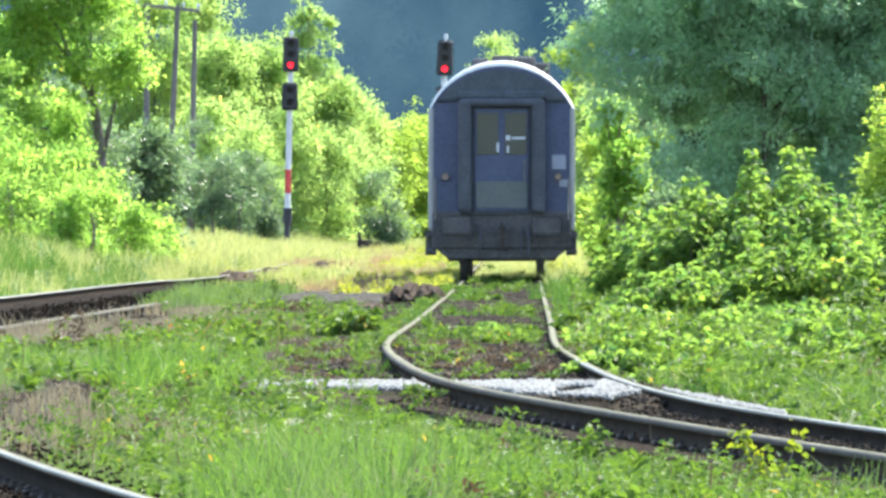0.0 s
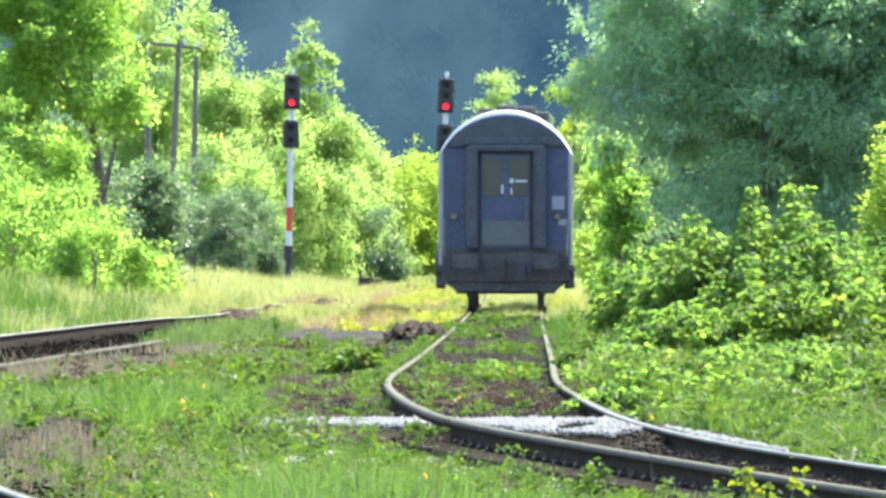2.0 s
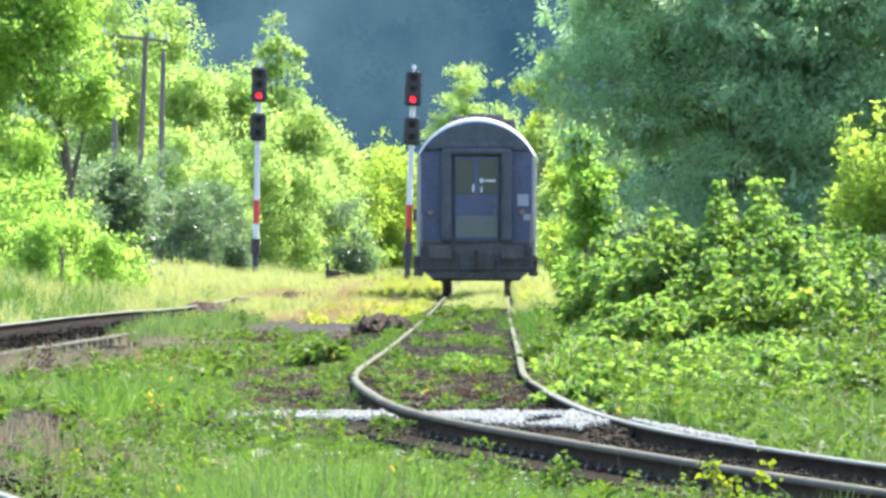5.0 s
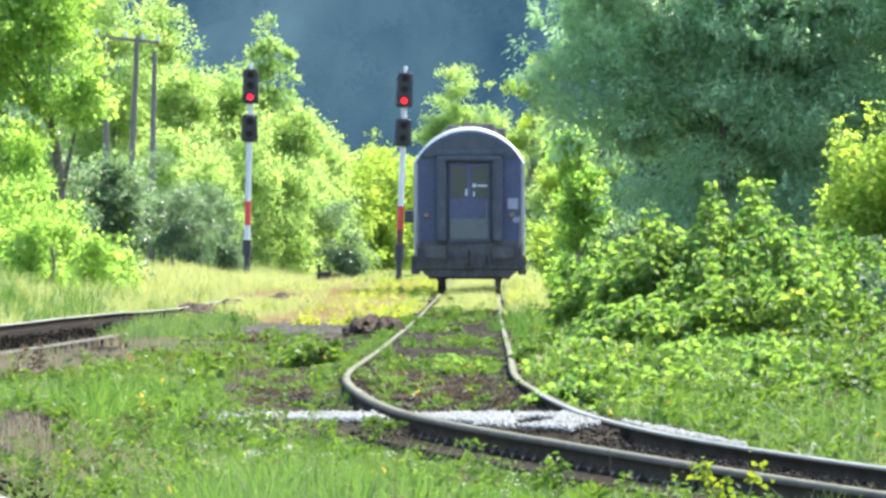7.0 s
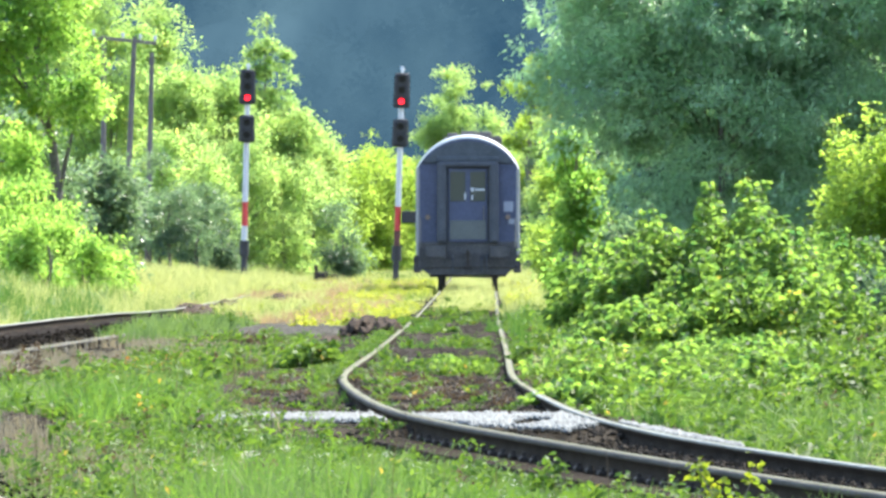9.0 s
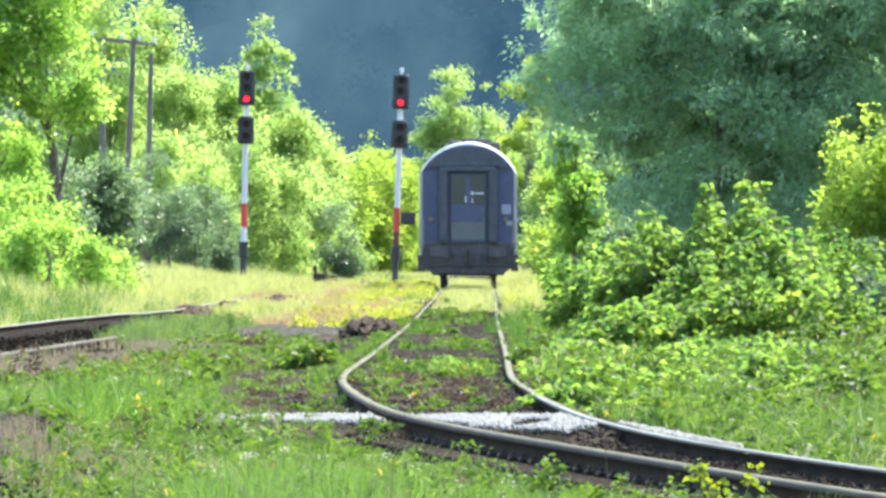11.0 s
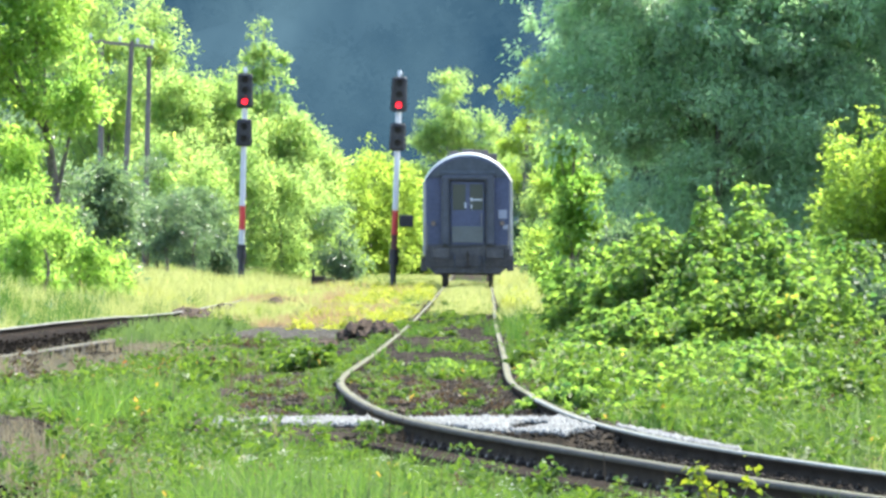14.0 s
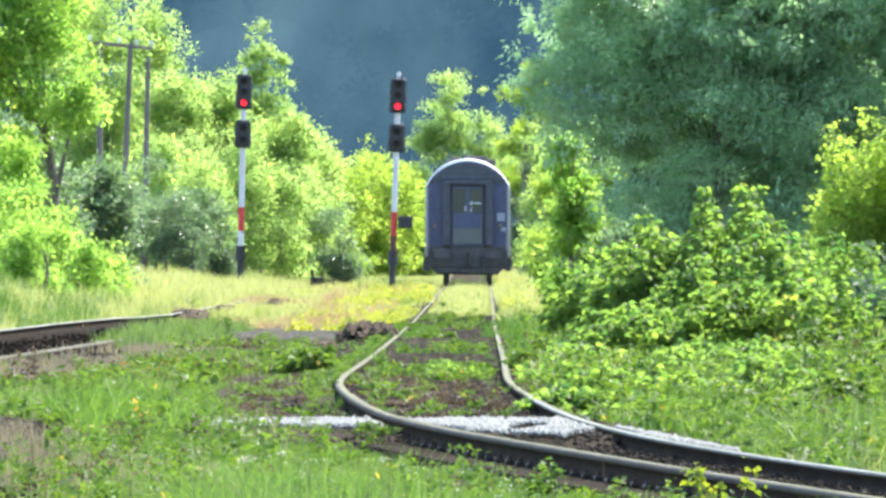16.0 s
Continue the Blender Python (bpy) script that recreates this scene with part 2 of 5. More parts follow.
def leaves(rng, pos, along, length, width, lobed=False):
    """Verts and triangles of folded leaves that start at pos and point along."""
    n = len(pos)
    a = unit(along)
    b = unit(np.cross(a, rng.normal(size=(n, 3)) * 0.6 + (0, 0, 1.0)))
    c = np.cross(b, a)
    L, W = np.asarray(length).reshape(-1, 1) * np.ones((n, 1)), np.asarray(width).reshape(-1, 1) * np.ones((n, 1))
    fold = W * rng.uniform(0.05, 0.35, (n, 1))
    if not lobed:
        V = np.stack([pos, pos + a * L * 0.45 + b * W * 0.5 + c * fold, pos + a * L - c * L * 0.15, pos + a * L * 0.45 - b * W * 0.5 + c * fold], 1)
        F = np.array([[0, 1, 2], [0, 2, 3]])
    else:
        V = np.stack([pos, pos + a * L * 0.25 + b * W * 0.46 + c * fold, pos + a * L * 0.68 + b * W * 0.38 + c * fold * 0.6, pos + a * L - c * L * 0.22,
                      pos + a * L * 0.68 - b * W * 0.38 + c * fold * 0.6, pos + a * L * 0.25 - b * W * 0.46 + c * fold], 1)
        F = np.array([[0, 1, 2], [0, 2, 3], [0, 3, 4], [0, 4, 5]])
    k = V.shape[1]
    return V.reshape(-1, 3), (F[None] + (np.arange(n) * k)[:, None, None]).reshape(-1, 3)


def crown_of(rng, lobes, clumps, per_clump, clump_r, leaf, slim=0.55, droop=0.35, lobed=False, per_bough=7, spread=0.7):
    """Leaves in clumps over the shells of ellipsoid lobes (centre x, y, z, radii x, y, z). Returns verts, faces and the clump centres."""
    lobes = np.array(lobes, float)
    vol = (lobes[:, 3] * lobes[:, 5]) ** 1.0
    # boughs on the lobes' shells, each with a flattened cloud of clumps
    boughs = max(8, clumps // per_bough)
    pick = rng.choice(len(lobes), boughs, p=vol / vol.sum())
    bd = unit(rng.normal(size=(boughs, 3)))
    rad = rng.uniform(0.4, 1.0, (boughs, 1)) ** 0.6
    bc = lobes[pick, :3] + bd * rad * lobes[pick, 3:6]
    own = rng.randint(0, boughs, clumps)
    d = bd[own]
    cen = bc[own] + rng.normal(size=(clumps, 3)) * (1.0, 1.0, 0.55) * clump_r * spread
    size = clump_r * rng.uniform(0.55, 1.35, (clumps, 1))
    cnt = per_clump
    off = rng.normal(size=(clumps, cnt, 3)) * 0.5
    pos = (cen[:, None] + off * size[:, None] * (1, 1, 0.75)).reshape(-1, 3)
    along = (off + d[:, None] * 0.7 + rng.normal(size=off.shape) * 0.5).reshape(-1, 3)
    along[:, 2] -= droop
    ln = leaf * rng.uniform(0.6, 1.3, len(pos))
    V, F = leaves(rng, pos, along, ln, ln * slim, lobed)
    return V, F, cen


def tree(name, label, seed, foot, lobes, clumps, per_clump, clump_r, leaf, material, trunk_r=0.16, slim=0.55, droop=0.35, group="", category="tree", limbs=14, lobed=False, per_bough=7, spread=0.7, split=False, sprays=0):
    """A tree or shrub: an Empty at its foot with a trunk (with limbs) and a crown. Lobes are given in the foot's space."""
    rng = np.random.RandomState(seed)
    root = tagged(new(name), label, category, group)
    root.location = foot
    V, F, cen = crown_of(rng, lobes, clumps, per_clump, clump_r, leaf, slim, droop, lobed, per_bough, spread)
    if sprays:
        # young shoots that stand out of the crown, leafy all round
        m = 18
        at = cen[rng.choice(len(cen), sprays)] + rng.normal(size=(sprays, 3)) * 0.12
        d = unit(rng.normal(size=(sprays, 3)) * (0.55, 0.5, 0.3) + (0, -0.35, 0.9))
        f = np.tile(np.linspace(0.05, 1.0, m), (sprays, 1))
        ln = rng.uniform(0.3, 0.75, (sprays, 1))
        pos = at[:, None] + d[:, None] * (ln * f)[..., None]
        along = d[:, None] * 0.7 + rng.normal(size=pos.shape) * 0.55
        size = leaf * 1.15 * (1.15 - 0.5 * f).ravel()
        SV, SF = leaves(rng, pos.reshape(-1, 3), along.reshape(-1, 3), size, size * slim * 0.9, lobed)
        V, F = np.concatenate([V, SV]), np.concatenate([F, SF + len(V)])
    crown = new("crown", mesh_of("crown", V, F, material))
    crown.parent = root
    top = max(c[2] + 0.3 * c[5] for c in lobes)
    mid = np.mean([c[:2] for c in lobes], axis=0)
    stem = [(Vector((mid[0] * f * f + 0.05 * math.sin(7 * f + seed), mid[1] * f * f, top * f - 0.1)), trunk_r * (1.15 - f) + 0.01) for f in np.linspace(0, 1, 7)]
    paths = [stem]
    for i in rng.choice(len(cen), min(limbs, len(cen)), replace=False):
        e = Vector(cen[i])
        f = max(0.12, min(0.9, e.z / top * rng.uniform(0.35, 0.8)))
        k = min(int(f * 6), 5)
        s = stem[k][0].lerp(stem[k + 1][0], f * 6 - k)
        m = s.lerp(e, 0.5) + Vector((0, 0, 0.12 * (e - s).length))
        r = trunk_r * (1.1 - f) * 0.45
        paths.append([(s, r), (m, r * 0.6), (e, r * 0.2)])
    if split:
        for path in paths[1:]:
            TV, TF = tubes([path])
            limb = new("limb", mesh_of("limb", TV, TF, BARK))
            limb.parent = root
        paths = paths[:1]
    TV, TF = tubes(paths)
    trunk = new("trunk", mesh_of("trunk", TV, TF, BARK))
    trunk.parent = root
    return root


# ------------------------------------------------------------ the lines of the two tracks
def smoothed(knots, reach=7.0):
    """A smooth curve y -> value through knots, softened over a few metres."""
    ys = np.arange(0.0, 720.0, 0.5)
    a = np.array(knots, float)
    v = np.interp(ys, a[:, 0], a[:, 1])
    kern = np.exp(-0.5 * (np.arange(-60, 61) * 0.5 / reach) ** 2)
    kern /= kern.sum()
    lo, hi = v[0] + (v[1] - v[0]) * np.arange(-60, 0), v[-1] + (v[-1] - v[-2]) * np.arange(1, 61)
    s = np.convolve(np.concatenate([lo, v, hi]), kern, "valid")
    return lambda y: np.interp(y, ys, s)


main_x = smoothed([(0, 12.0), (30, 8.4), (45, 6.4), (60, 4.457), (77, 2.364), (87, 1.261), (96, 0.281), (104, -0.038), (110, -0.182), (118, -0.168), (142, -0.08), (185, 0.042), (237, 0.192), (300, 0.425), (391, 0.715), (720, 1.75)], 4.0)
side_x = smoothed([(0, 4.6), (40, 0.0), (59, -2.25), (71, -3.55), (90, -5.1), (110, -6.0), (142, -6.25), (177, -5.75), (205, -5.35), (236, -4.9), (304, -4.5), (361, -4.2), (720, -3.0)])
rail_z = smoothed([(0, 0.06), (60, 0.058), (77, 0.062), (88, 0.078), (96, 0.108), (104, 0.221), (110, 0.218), (118, 0.203), (142, 0.103), (185, -0.051), (237, -0.217), (300, -0.291), (348, -0.36), (391, -0.40), (430, -0.47), (500, -0.5), (720, -0.4)], 5.0)
cant = smoothed([(0, 0.05), (60, 0.04), (72, 0.034), (80, 0.086), (90, 0.098), (100, 0.021), (115, 0.005), (150, 0.0), (720, 0.0)])


def side_z(y):
    return rail_z(y) + np.interp(y, [0, 80, 110, 200, 225, 255], [0.06, 0.06, 0.0, 0.05, 0.03, -0.07])


def ground_z(x, y):
    """Height of the ground; bank on both sides, a low bed for the tracks."""
    x, y = np.asarray(x, float), np.asarray(y, float)
    z = np.interp(np.clip(y, 0, 719), np.arange(0, 720, 2.0), rail_z(np.arange(0, 720, 2.0))) - np.interp(y, [0, 90, 110, 150], [0.27, 0.27, 0.2, 0.18])
    dm, ds = x - main_x(np.clip(y, 0, 719)), x - side_x(np.clip(y, 0, 719))
    left = np.clip((-ds - 1.8) / 5.0, 0, 1)
    right = np.clip((dm - 1.7) / 4.0, 0, 1)
    z = z + left * left * (3 - 2 * left) * np.interp(y, [0, 100, 200, 420, 700], [0.1, 0.2, 0.75, 0.4, 0.3])
    z = z + right * right * (3 - 2 * right) * np.interp(y, [0, 100, 160, 420, 700], [0.05, 0.15, 0.35, 0.3, 0.3])
    mid = np.exp(-((x - (main_x(np.clip(y, 0, 719)) + side_x(np.clip(y, 0, 719))) / 2) / 1.6) ** 2) * np.interp(y, [0, 60, 100, 180, 260], [0.0, 0.05, 0.08, 0.02, 0.0])
    hump = np.clip(2.6 - np.abs(y - 96.0) * 0.75, 0, 1) * np.clip((x + 2.4) * 3, 0, 1) * np.clip((2.2 - x) * 3, 0, 1)
    z = z + mid + np.exp(-(dm / 1.5) ** 4) * np.interp(y, [98, 104, 250, 300], [0.0, 0.13, 0.12, 0.06])
    return z + hump * np.maximum(np.interp(y, [88, 92, 97, 100], [-0.02, 0.015, 0.055, 0.09]) - z, 0)


def ground():
    ys = np.concatenate([np.arange(-60, 40, 6.0), np.arange(40, 82, 0.8), np.arange(82, 104, 0.3), np.arange(104, 220, 0.8), np.arange(220, 520, 2.5), np.arange(520, 720, 8.0), [760, 900, 1100, 1400, 2000, 3000, 4800]])
    xs = np.concatenate([[-3000, -1200, -500, -200, -90, -50, -35, -25], np.arange(-20, -6, 0.4), np.arange(-6, 7, 0.2), np.arange(7, 20, 0.4), [20, 25, 35, 50, 90, 200, 500, 1200, 3000]])
    X, Y = np.meshgrid(xs, ys)
    Z = ground_z(X, np.clip(Y, 0, 719))
    rng = np.random.RandomState(3)
    near = (np.abs(X) < 20) & (Y > 0) & (Y < 520)
    Z = Z + np.where(near, rng.normal(size=Z.shape) * 0.014, 0)
    w = len(xs)
    i = (np.arange(len(ys) - 1)[:, None] * w + np.arange(w - 1)[None]).ravel()
    F = np.stack([i, i + 1, i + w + 1, i + w], 1)
    ob = new("ground", mesh_of("ground", np.stack([X, Y, Z], -1).reshape(-1, 3), F, SOIL))
    tagged(ob, "bare brown soil and gravel between the railway tracks", "ground", "", "structure")


ground()

# profile of a flat-bottomed rail: half widths and heights, head at 0
RAIL_LOW = [(0.062, -0.150), (0.062, -0.138), (0.012, -0.118), (0.010, -0.052), (0.034, -0.038), (0.036, -0.012)]
RAIL_TOP = [(0.031, -0.011), (0.028, -0.002), (0.016, 0.001)]


def sweep(profile, ys, line_x, line_z, offset, lift):
    """Sweeps a profile along a track's line, offset to one side of its middle: half of a symmetric one, or a closed ring."""
    ring = profile if profile[0] == profile[-1] else [(-w, h) for w, h in profile] + [(w, h) for w, h in reversed(profile)]
    slope = (line_x(ys + 0.5) - line_x(ys - 0.5))
    c = 1 / np.sqrt(1 + slope ** 2)
    V = []
    for w, h in ring:
        o = offset + w
        V.append(np.stack([line_x(ys) + o * c, ys - o * slope * c, line_z(ys) + lift(ys) + h], -1))
    V = np.stack(V, 1)
    n, k = V.shape[:2]
    i = (np.arange(n - 1)[:, None] * k + np.arange(k)[None]).ravel()
    j = (np.arange(n - 1)[:, None] * k + (np.arange(k)[None] + 1) % k).ravel()
    return V.reshape(-1, 3), np.stack([i, i + k, j + k, j], 1)


def railway(label, line_x, line_z, lift, y0, y1, first, last, steel, bright):
    """Track: two rails, sleepers and clips; those between first and last are parts of their own."""
    root = tagged(new("railway_track"), label, "railway track", "railway tracks", "structure")
    ys = np.arange(y0, y1, 0.8)
    for side in (-1, 1):
        up = (lambda y, s=side: -s * 0.5 * lift(y))
        V, F = sweep(RAIL_LOW, ys, line_x, line_z, side * 0.755, up)
        rail = new("rail", mesh_of("rail", V, F, steel))
        rail.parent = root
        V, F = sweep(RAIL_TOP, ys, line_x, line_z, side * 0.755, up)
        head = new("rail_head", mesh_of("rail_head", V, F, RAIL_HEAD))
        head.parent = rail
        tagged(head, "worn running surface, foliage reflection in its tint")
        # the polished gauge corner, its sheen painted pale up to bright, and the dull face on the field side
        ring = [(-side * w, h) for w, h in ((0.020, 0.003), (0.030, 0.0), (0.0385, -0.008), (0.0390, -0.022), (0.034, -0.022), (0.020, -0.004), (0.020, 0.003))]
        V, F = sweep(ring, ys[ys < bright], line_x, line_z, side * 0.755, up)
        face = new("gauge_face", mesh_of("gauge_face", V, F, RAIL_BRIGHT))
        face.parent = rail
        tagged(face, "flange-polished edge, its sheen put into the pale colour")
        ring = [(side * w, h) for w, h in ((0.024, 0.0), (0.034, -0.006), (0.040, -0.014), (0.040, -0.040), (0.034, -0.040), (0.024, -0.006), (0.024, 0.0))]
        V, F = sweep(ring, ys, line_x, line_z, side * 0.755, up)
        face = new("field_face", mesh_of("field_face", V, F, RAIL_DULL))
        face.parent = rail
        tagged(face, "dull grey-brown outer face of the head")
    bm = bmesh.new()
    box(bm, -1.25, 1.25, -0.13, 0.13, -0.14, 0, 0.015)
    sleeper = part("sleeper", bm, SLEEPER)
    sm = sleeper.data
    bpy.data.objects.remove(sleeper)
    bm = bmesh.new()
    for s in (-1, 1):
        box(bm, s * 0.085 - 0.03, s * 0.085 + 0.03, -0.045, 0.045, 0, 0.03, 0.008)
        rod(bm, (s * 0.085, 0, 0.03), (s * 0.085, 0, 0.055), 0.016, None, 6)
    clip = part("rail_clip", bm, IRON)
    cm = clip.data
    bpy.data.objects.remove(clip)
    rng = np.random.RandomState(5)
    for y in np.arange(first, last, 0.62):
        turn = -math.degrees(math.atan(float(line_x(y + 0.5) - line_x(y - 0.5))))
        s = new("sleeper", sm)
        s.parent = root
        m = pose(float(line_x(y)), y, float(line_z(y)) - 0.165, 0, math.degrees(float(lift(y)) / 1.51), turn + rng.uniform(-0.6, 0.6))
        s.matrix_local = m
        for side in (-1, 1):
            c = new("rail_clip", cm)
            c.parent = s
            c.matrix_local = pose(side * 0.755, 0, 0.004)
    return root


railway("rusty railway track with worn bright rail heads curving through weeds", main_x, rail_z, cant, 42.0, 640.0, 62.0, 122.0, RAIL_SIDE, 105.0)


def side_cant(y):
    return np.interp(y, [110, 145, 190, 250, 300], [0.0, 0.17, 0.17, 0.22, 0.1])


railway("overgrown rusty railway siding half buried in grass", side_x, side_z, side_cant, 42.0, 400.0, 55.0, 80.0, RAIL_SHADED, 400.0)

# The bank's near-black colour imitates the shade under the raised rail.
V, F = sweep([(0.36, -0.45), (0.15, -0.150), (0.08, -0.135)], np.arange(112.0, 330.0, 0.8), side_x, side_z, -0.755, lambda y: 0.5 * side_cant(y) + 0.02 * np.sin(y * 1.7) * np.sin(y * 0.61))
V = V + np.random.RandomState(12).normal(size=V.shape) * (0.03, 0.05, 0.016)
tagged(new("ballast_bank", mesh_of("ballast_bank", V, F, SHADED_BALLAST)), "packed ballast under the siding's raised rail, shade in its dark colour", "ballast", "", "stuff")


def stones():
    """Loose ballast along both tracks."""
    rng = np.random.RandomState(8)
    base = np.array([[1, 0, 0], [-1, 0, 0], [0, 1, 0], [0, -1, 0], [0, 0, 1], [0, 0, -1]], float)
    tri = np.array([[0, 2, 4], [2, 1, 4], [1, 3, 4], [3, 0, 4], [2, 0, 5], [1, 2, 5], [3, 1, 5], [0, 3, 5]])
    for name, line, lz, n, y0, y1, wide in (("ballast", main_x, rail_z, 52000, 55, 330, 1.25), ("ballast", side_x, side_z, 24000, 50, 260, 1.3)):
        y = np.exp(rng.uniform(math.log(y0), math.log(y1), n))
        o = rng.normal(size=n) * wide * 0.6
        x = line(y) + o
        r = rng.uniform(0.007, 0.024, n) * np.interp(y, [60, 110, 300], [1.0, 0.9, 1.9])
        z = lz(y) - (np.interp(y, [98, 104], [0.155, 0.10]) if line is main_x else 0.155) - np.maximum(np.abs(o) - 1.2, 0) * 0.12 + rng.uniform(-0.02, 0.02, n)
        if line is side_x:
            z = z - np.clip(o / 0.755, -1.3, 1.3) * 0.5 * side_cant(y)
        z = np.maximum(z, ground_z(x, y) + 0.008)
        V = base[None] * rng.uniform(0.5, 1.5, (n, 6, 1)) * (1, 1, 0.7) * r[:, None, None] + np.stack([x, y, z], -1)[:, None] + rng.normal(size=(n, 6, 3)) * r[:, None, None] * 0.2
        F = (tri[None] + (np.arange(n) * 6)[:, None, None]).reshape(-1, 3)
        tagged(new(name, mesh_of(name, V.reshape(-1, 3), F, SHADED_BALLAST if line is side_x else BALLAST)), "grey-brown track ballast stones between rusty rails", "ballast", "", "stuff")


stones()


def crossing():
    """A strip of pale chippings laid across the track and beside it."""
    rng = np.random.RandomState(9)
    n = 27000
    x = rng.uniform(-1.75, 1.12, n)
    y = np.interp(x, [-1.85, -0.6, 0.9], [97.2, 97.0, 95.8]) + rng.uniform(-1, 1, n) * np.interp(x, [-1.85, -1.2, -0.4, 0.2, 0.9], [0.2, 0.6, 0.8, 1.4, 2.2]) + rng.normal(size=n) * 0.22
    # a thin tongue behind the far rail
    x2 = rng.uniform(1.3, 2.05, 3600)
    y2 = 92.0 - (x2 - 1.45) * 8.2 + 0.7 + rng.uniform(0.0, 1.6, 3600) * np.interp(x2, [1.3, 1.7, 2.05], [1.0, 1.0, 0.3])
    x, y = np.concatenate([x, x2]), np.concatenate([y, y2])
    o = np.abs(np.abs(x - main_x(y)) - 0.755)
    keep = (o > 0.09) & (np.array([noise.noise(Vector((p * 2.2, q * 0.5, 4.0))) for p, q in zip(x, y)]) > -0.15)
    x, y = x[keep], y[keep]
    n = len(x)
    z = np.maximum(np.interp(y, [86, 92, 97, 100], [0.01, 0.045, 0.085, 0.12]) + rng.uniform(-0.015, 0.01, n), ground_z(x, y))
    base = np.array([[1, 0, 0], [-1, 0, 0], [0, 1, 0], [0, -1, 0], [0, 0, 1], [0, 0, -1]], float)
    tri = np.array([[0, 2, 4], [2, 1, 4], [1, 3, 4], [3, 0, 4], [2, 0, 5], [1, 2, 5], [3, 1, 5], [0, 3, 5]])
    r = rng.uniform(0.007, 0.026, n)
    V = base[None] * rng.uniform(0.7, 1.2, (n, 6, 1)) * r[:, None, None] + np.stack([x, y, z], -1)[:, None]
    F = (tri[None] + (np.arange(n) * 6)[:, None, None]).reshape(-1, 3)
    tagged(new("gravel_crossing", mesh_of("gravel_crossing", V.reshape(-1, 3), F, CHALK)), "strip of bright white chippings laid across the rails", "gravel", "", "stuff")


crossing()


# ------------------------------------------------------------ the far hill
def hill():
    rng = np.random.RandomState(21)
    xs, ys = np.linspace(-900, 900, 40), np.linspace(1150, 2300, 24)
    X, Y = np.meshgrid(xs, ys)
    Z = -6 + 210 * np.clip((Y - 1150) / 1000, 0, 1) ** 0.8 + 14 * np.sin(X / 190) + 5 * rng.normal(size=X.shape)
    w = len(xs)
    i = (np.arange(len(ys) - 1)[:, None] * w + np.arange(w - 1)[None]).ravel()
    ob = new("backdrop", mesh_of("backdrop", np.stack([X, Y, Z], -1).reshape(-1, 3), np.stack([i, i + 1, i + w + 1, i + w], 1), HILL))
    tagged(ob, "steep wooded hillside with blue haze as its own glow", "hill", "", "structure")
    lobes, n = [], 1500
    x = rng.uniform(-80, 80, n)
    y = 1160 + rng.uniform(0, 1, n) ** 1.3 * 500
    z = -6 + 210 * np.clip((y - 1150) / 1000, 0, 1) ** 0.8 + 14 * np.sin(x / 190)
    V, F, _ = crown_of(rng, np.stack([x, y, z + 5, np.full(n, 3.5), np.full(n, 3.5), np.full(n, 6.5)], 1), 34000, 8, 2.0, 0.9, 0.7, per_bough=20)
    tagged(new("far_woods", mesh_of("far_woods", V, F, HILL)), "distant hillside forest, blue haze in its glowing colour", "forest", "", "stuff")


# Blue haze is imitated by a faint noisy glow of the forest itself.
HILL = surface("painted_haze_forest", (0.001, 0.002, 0.003), (0.003, 0.005, 0.007), 1.0, 0, 0.012, 0.03, 0.0, 0, 0.0)
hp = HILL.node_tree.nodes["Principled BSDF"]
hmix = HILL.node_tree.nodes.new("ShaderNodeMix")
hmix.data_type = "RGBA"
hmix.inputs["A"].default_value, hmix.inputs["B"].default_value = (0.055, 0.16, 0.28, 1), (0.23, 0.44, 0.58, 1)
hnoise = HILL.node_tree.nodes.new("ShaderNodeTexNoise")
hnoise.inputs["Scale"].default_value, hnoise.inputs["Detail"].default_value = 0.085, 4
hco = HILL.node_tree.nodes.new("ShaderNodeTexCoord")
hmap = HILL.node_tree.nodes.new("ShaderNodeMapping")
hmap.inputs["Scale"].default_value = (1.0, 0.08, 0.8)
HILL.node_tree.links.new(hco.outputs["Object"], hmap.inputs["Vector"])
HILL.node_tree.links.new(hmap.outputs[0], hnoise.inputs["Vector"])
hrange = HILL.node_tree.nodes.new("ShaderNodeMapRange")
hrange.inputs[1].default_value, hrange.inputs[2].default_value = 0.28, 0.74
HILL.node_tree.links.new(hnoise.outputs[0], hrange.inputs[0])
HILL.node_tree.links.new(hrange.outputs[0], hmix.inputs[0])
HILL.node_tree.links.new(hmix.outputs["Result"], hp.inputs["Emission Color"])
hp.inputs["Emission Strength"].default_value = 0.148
hill()


# ------------------------------------------------------------ trees and bushes
def foot(x, y, sink=0.05):
    return (x, y, float(ground_z(x, y)) - sink)


tree("broadleaf_tree", "tall lime-green broadleaf tree with a grey trunk beside the siding", 31, foot(-9.15, 300),
     [(-0.9, 0, 5.7, 1.4, 1.8, 1.5), (0.45, -0.5, 4.65, 0.8, 1.1, 0.8), (-0.25, -0.8, 4.1, 0.8, 0.9, 0.5), (-2.3, 0, 3.3, 1.2, 1.6, 1.3), (-1.6, 0, 8.0, 1.6, 2.0, 1.6), (-3.0, 0, 6, 1.8, 1.8, 2.4),
      (-0.25, 0, 7.0, 0.65, 1.2, 1.0), (-0.5, 0, 8.3, 0.8, 1.2, 0.9)],
     760, 58, 0.36, 0.13, LEAF_LIME, 0.13, 0.6, group="trees beside the siding", split=True)
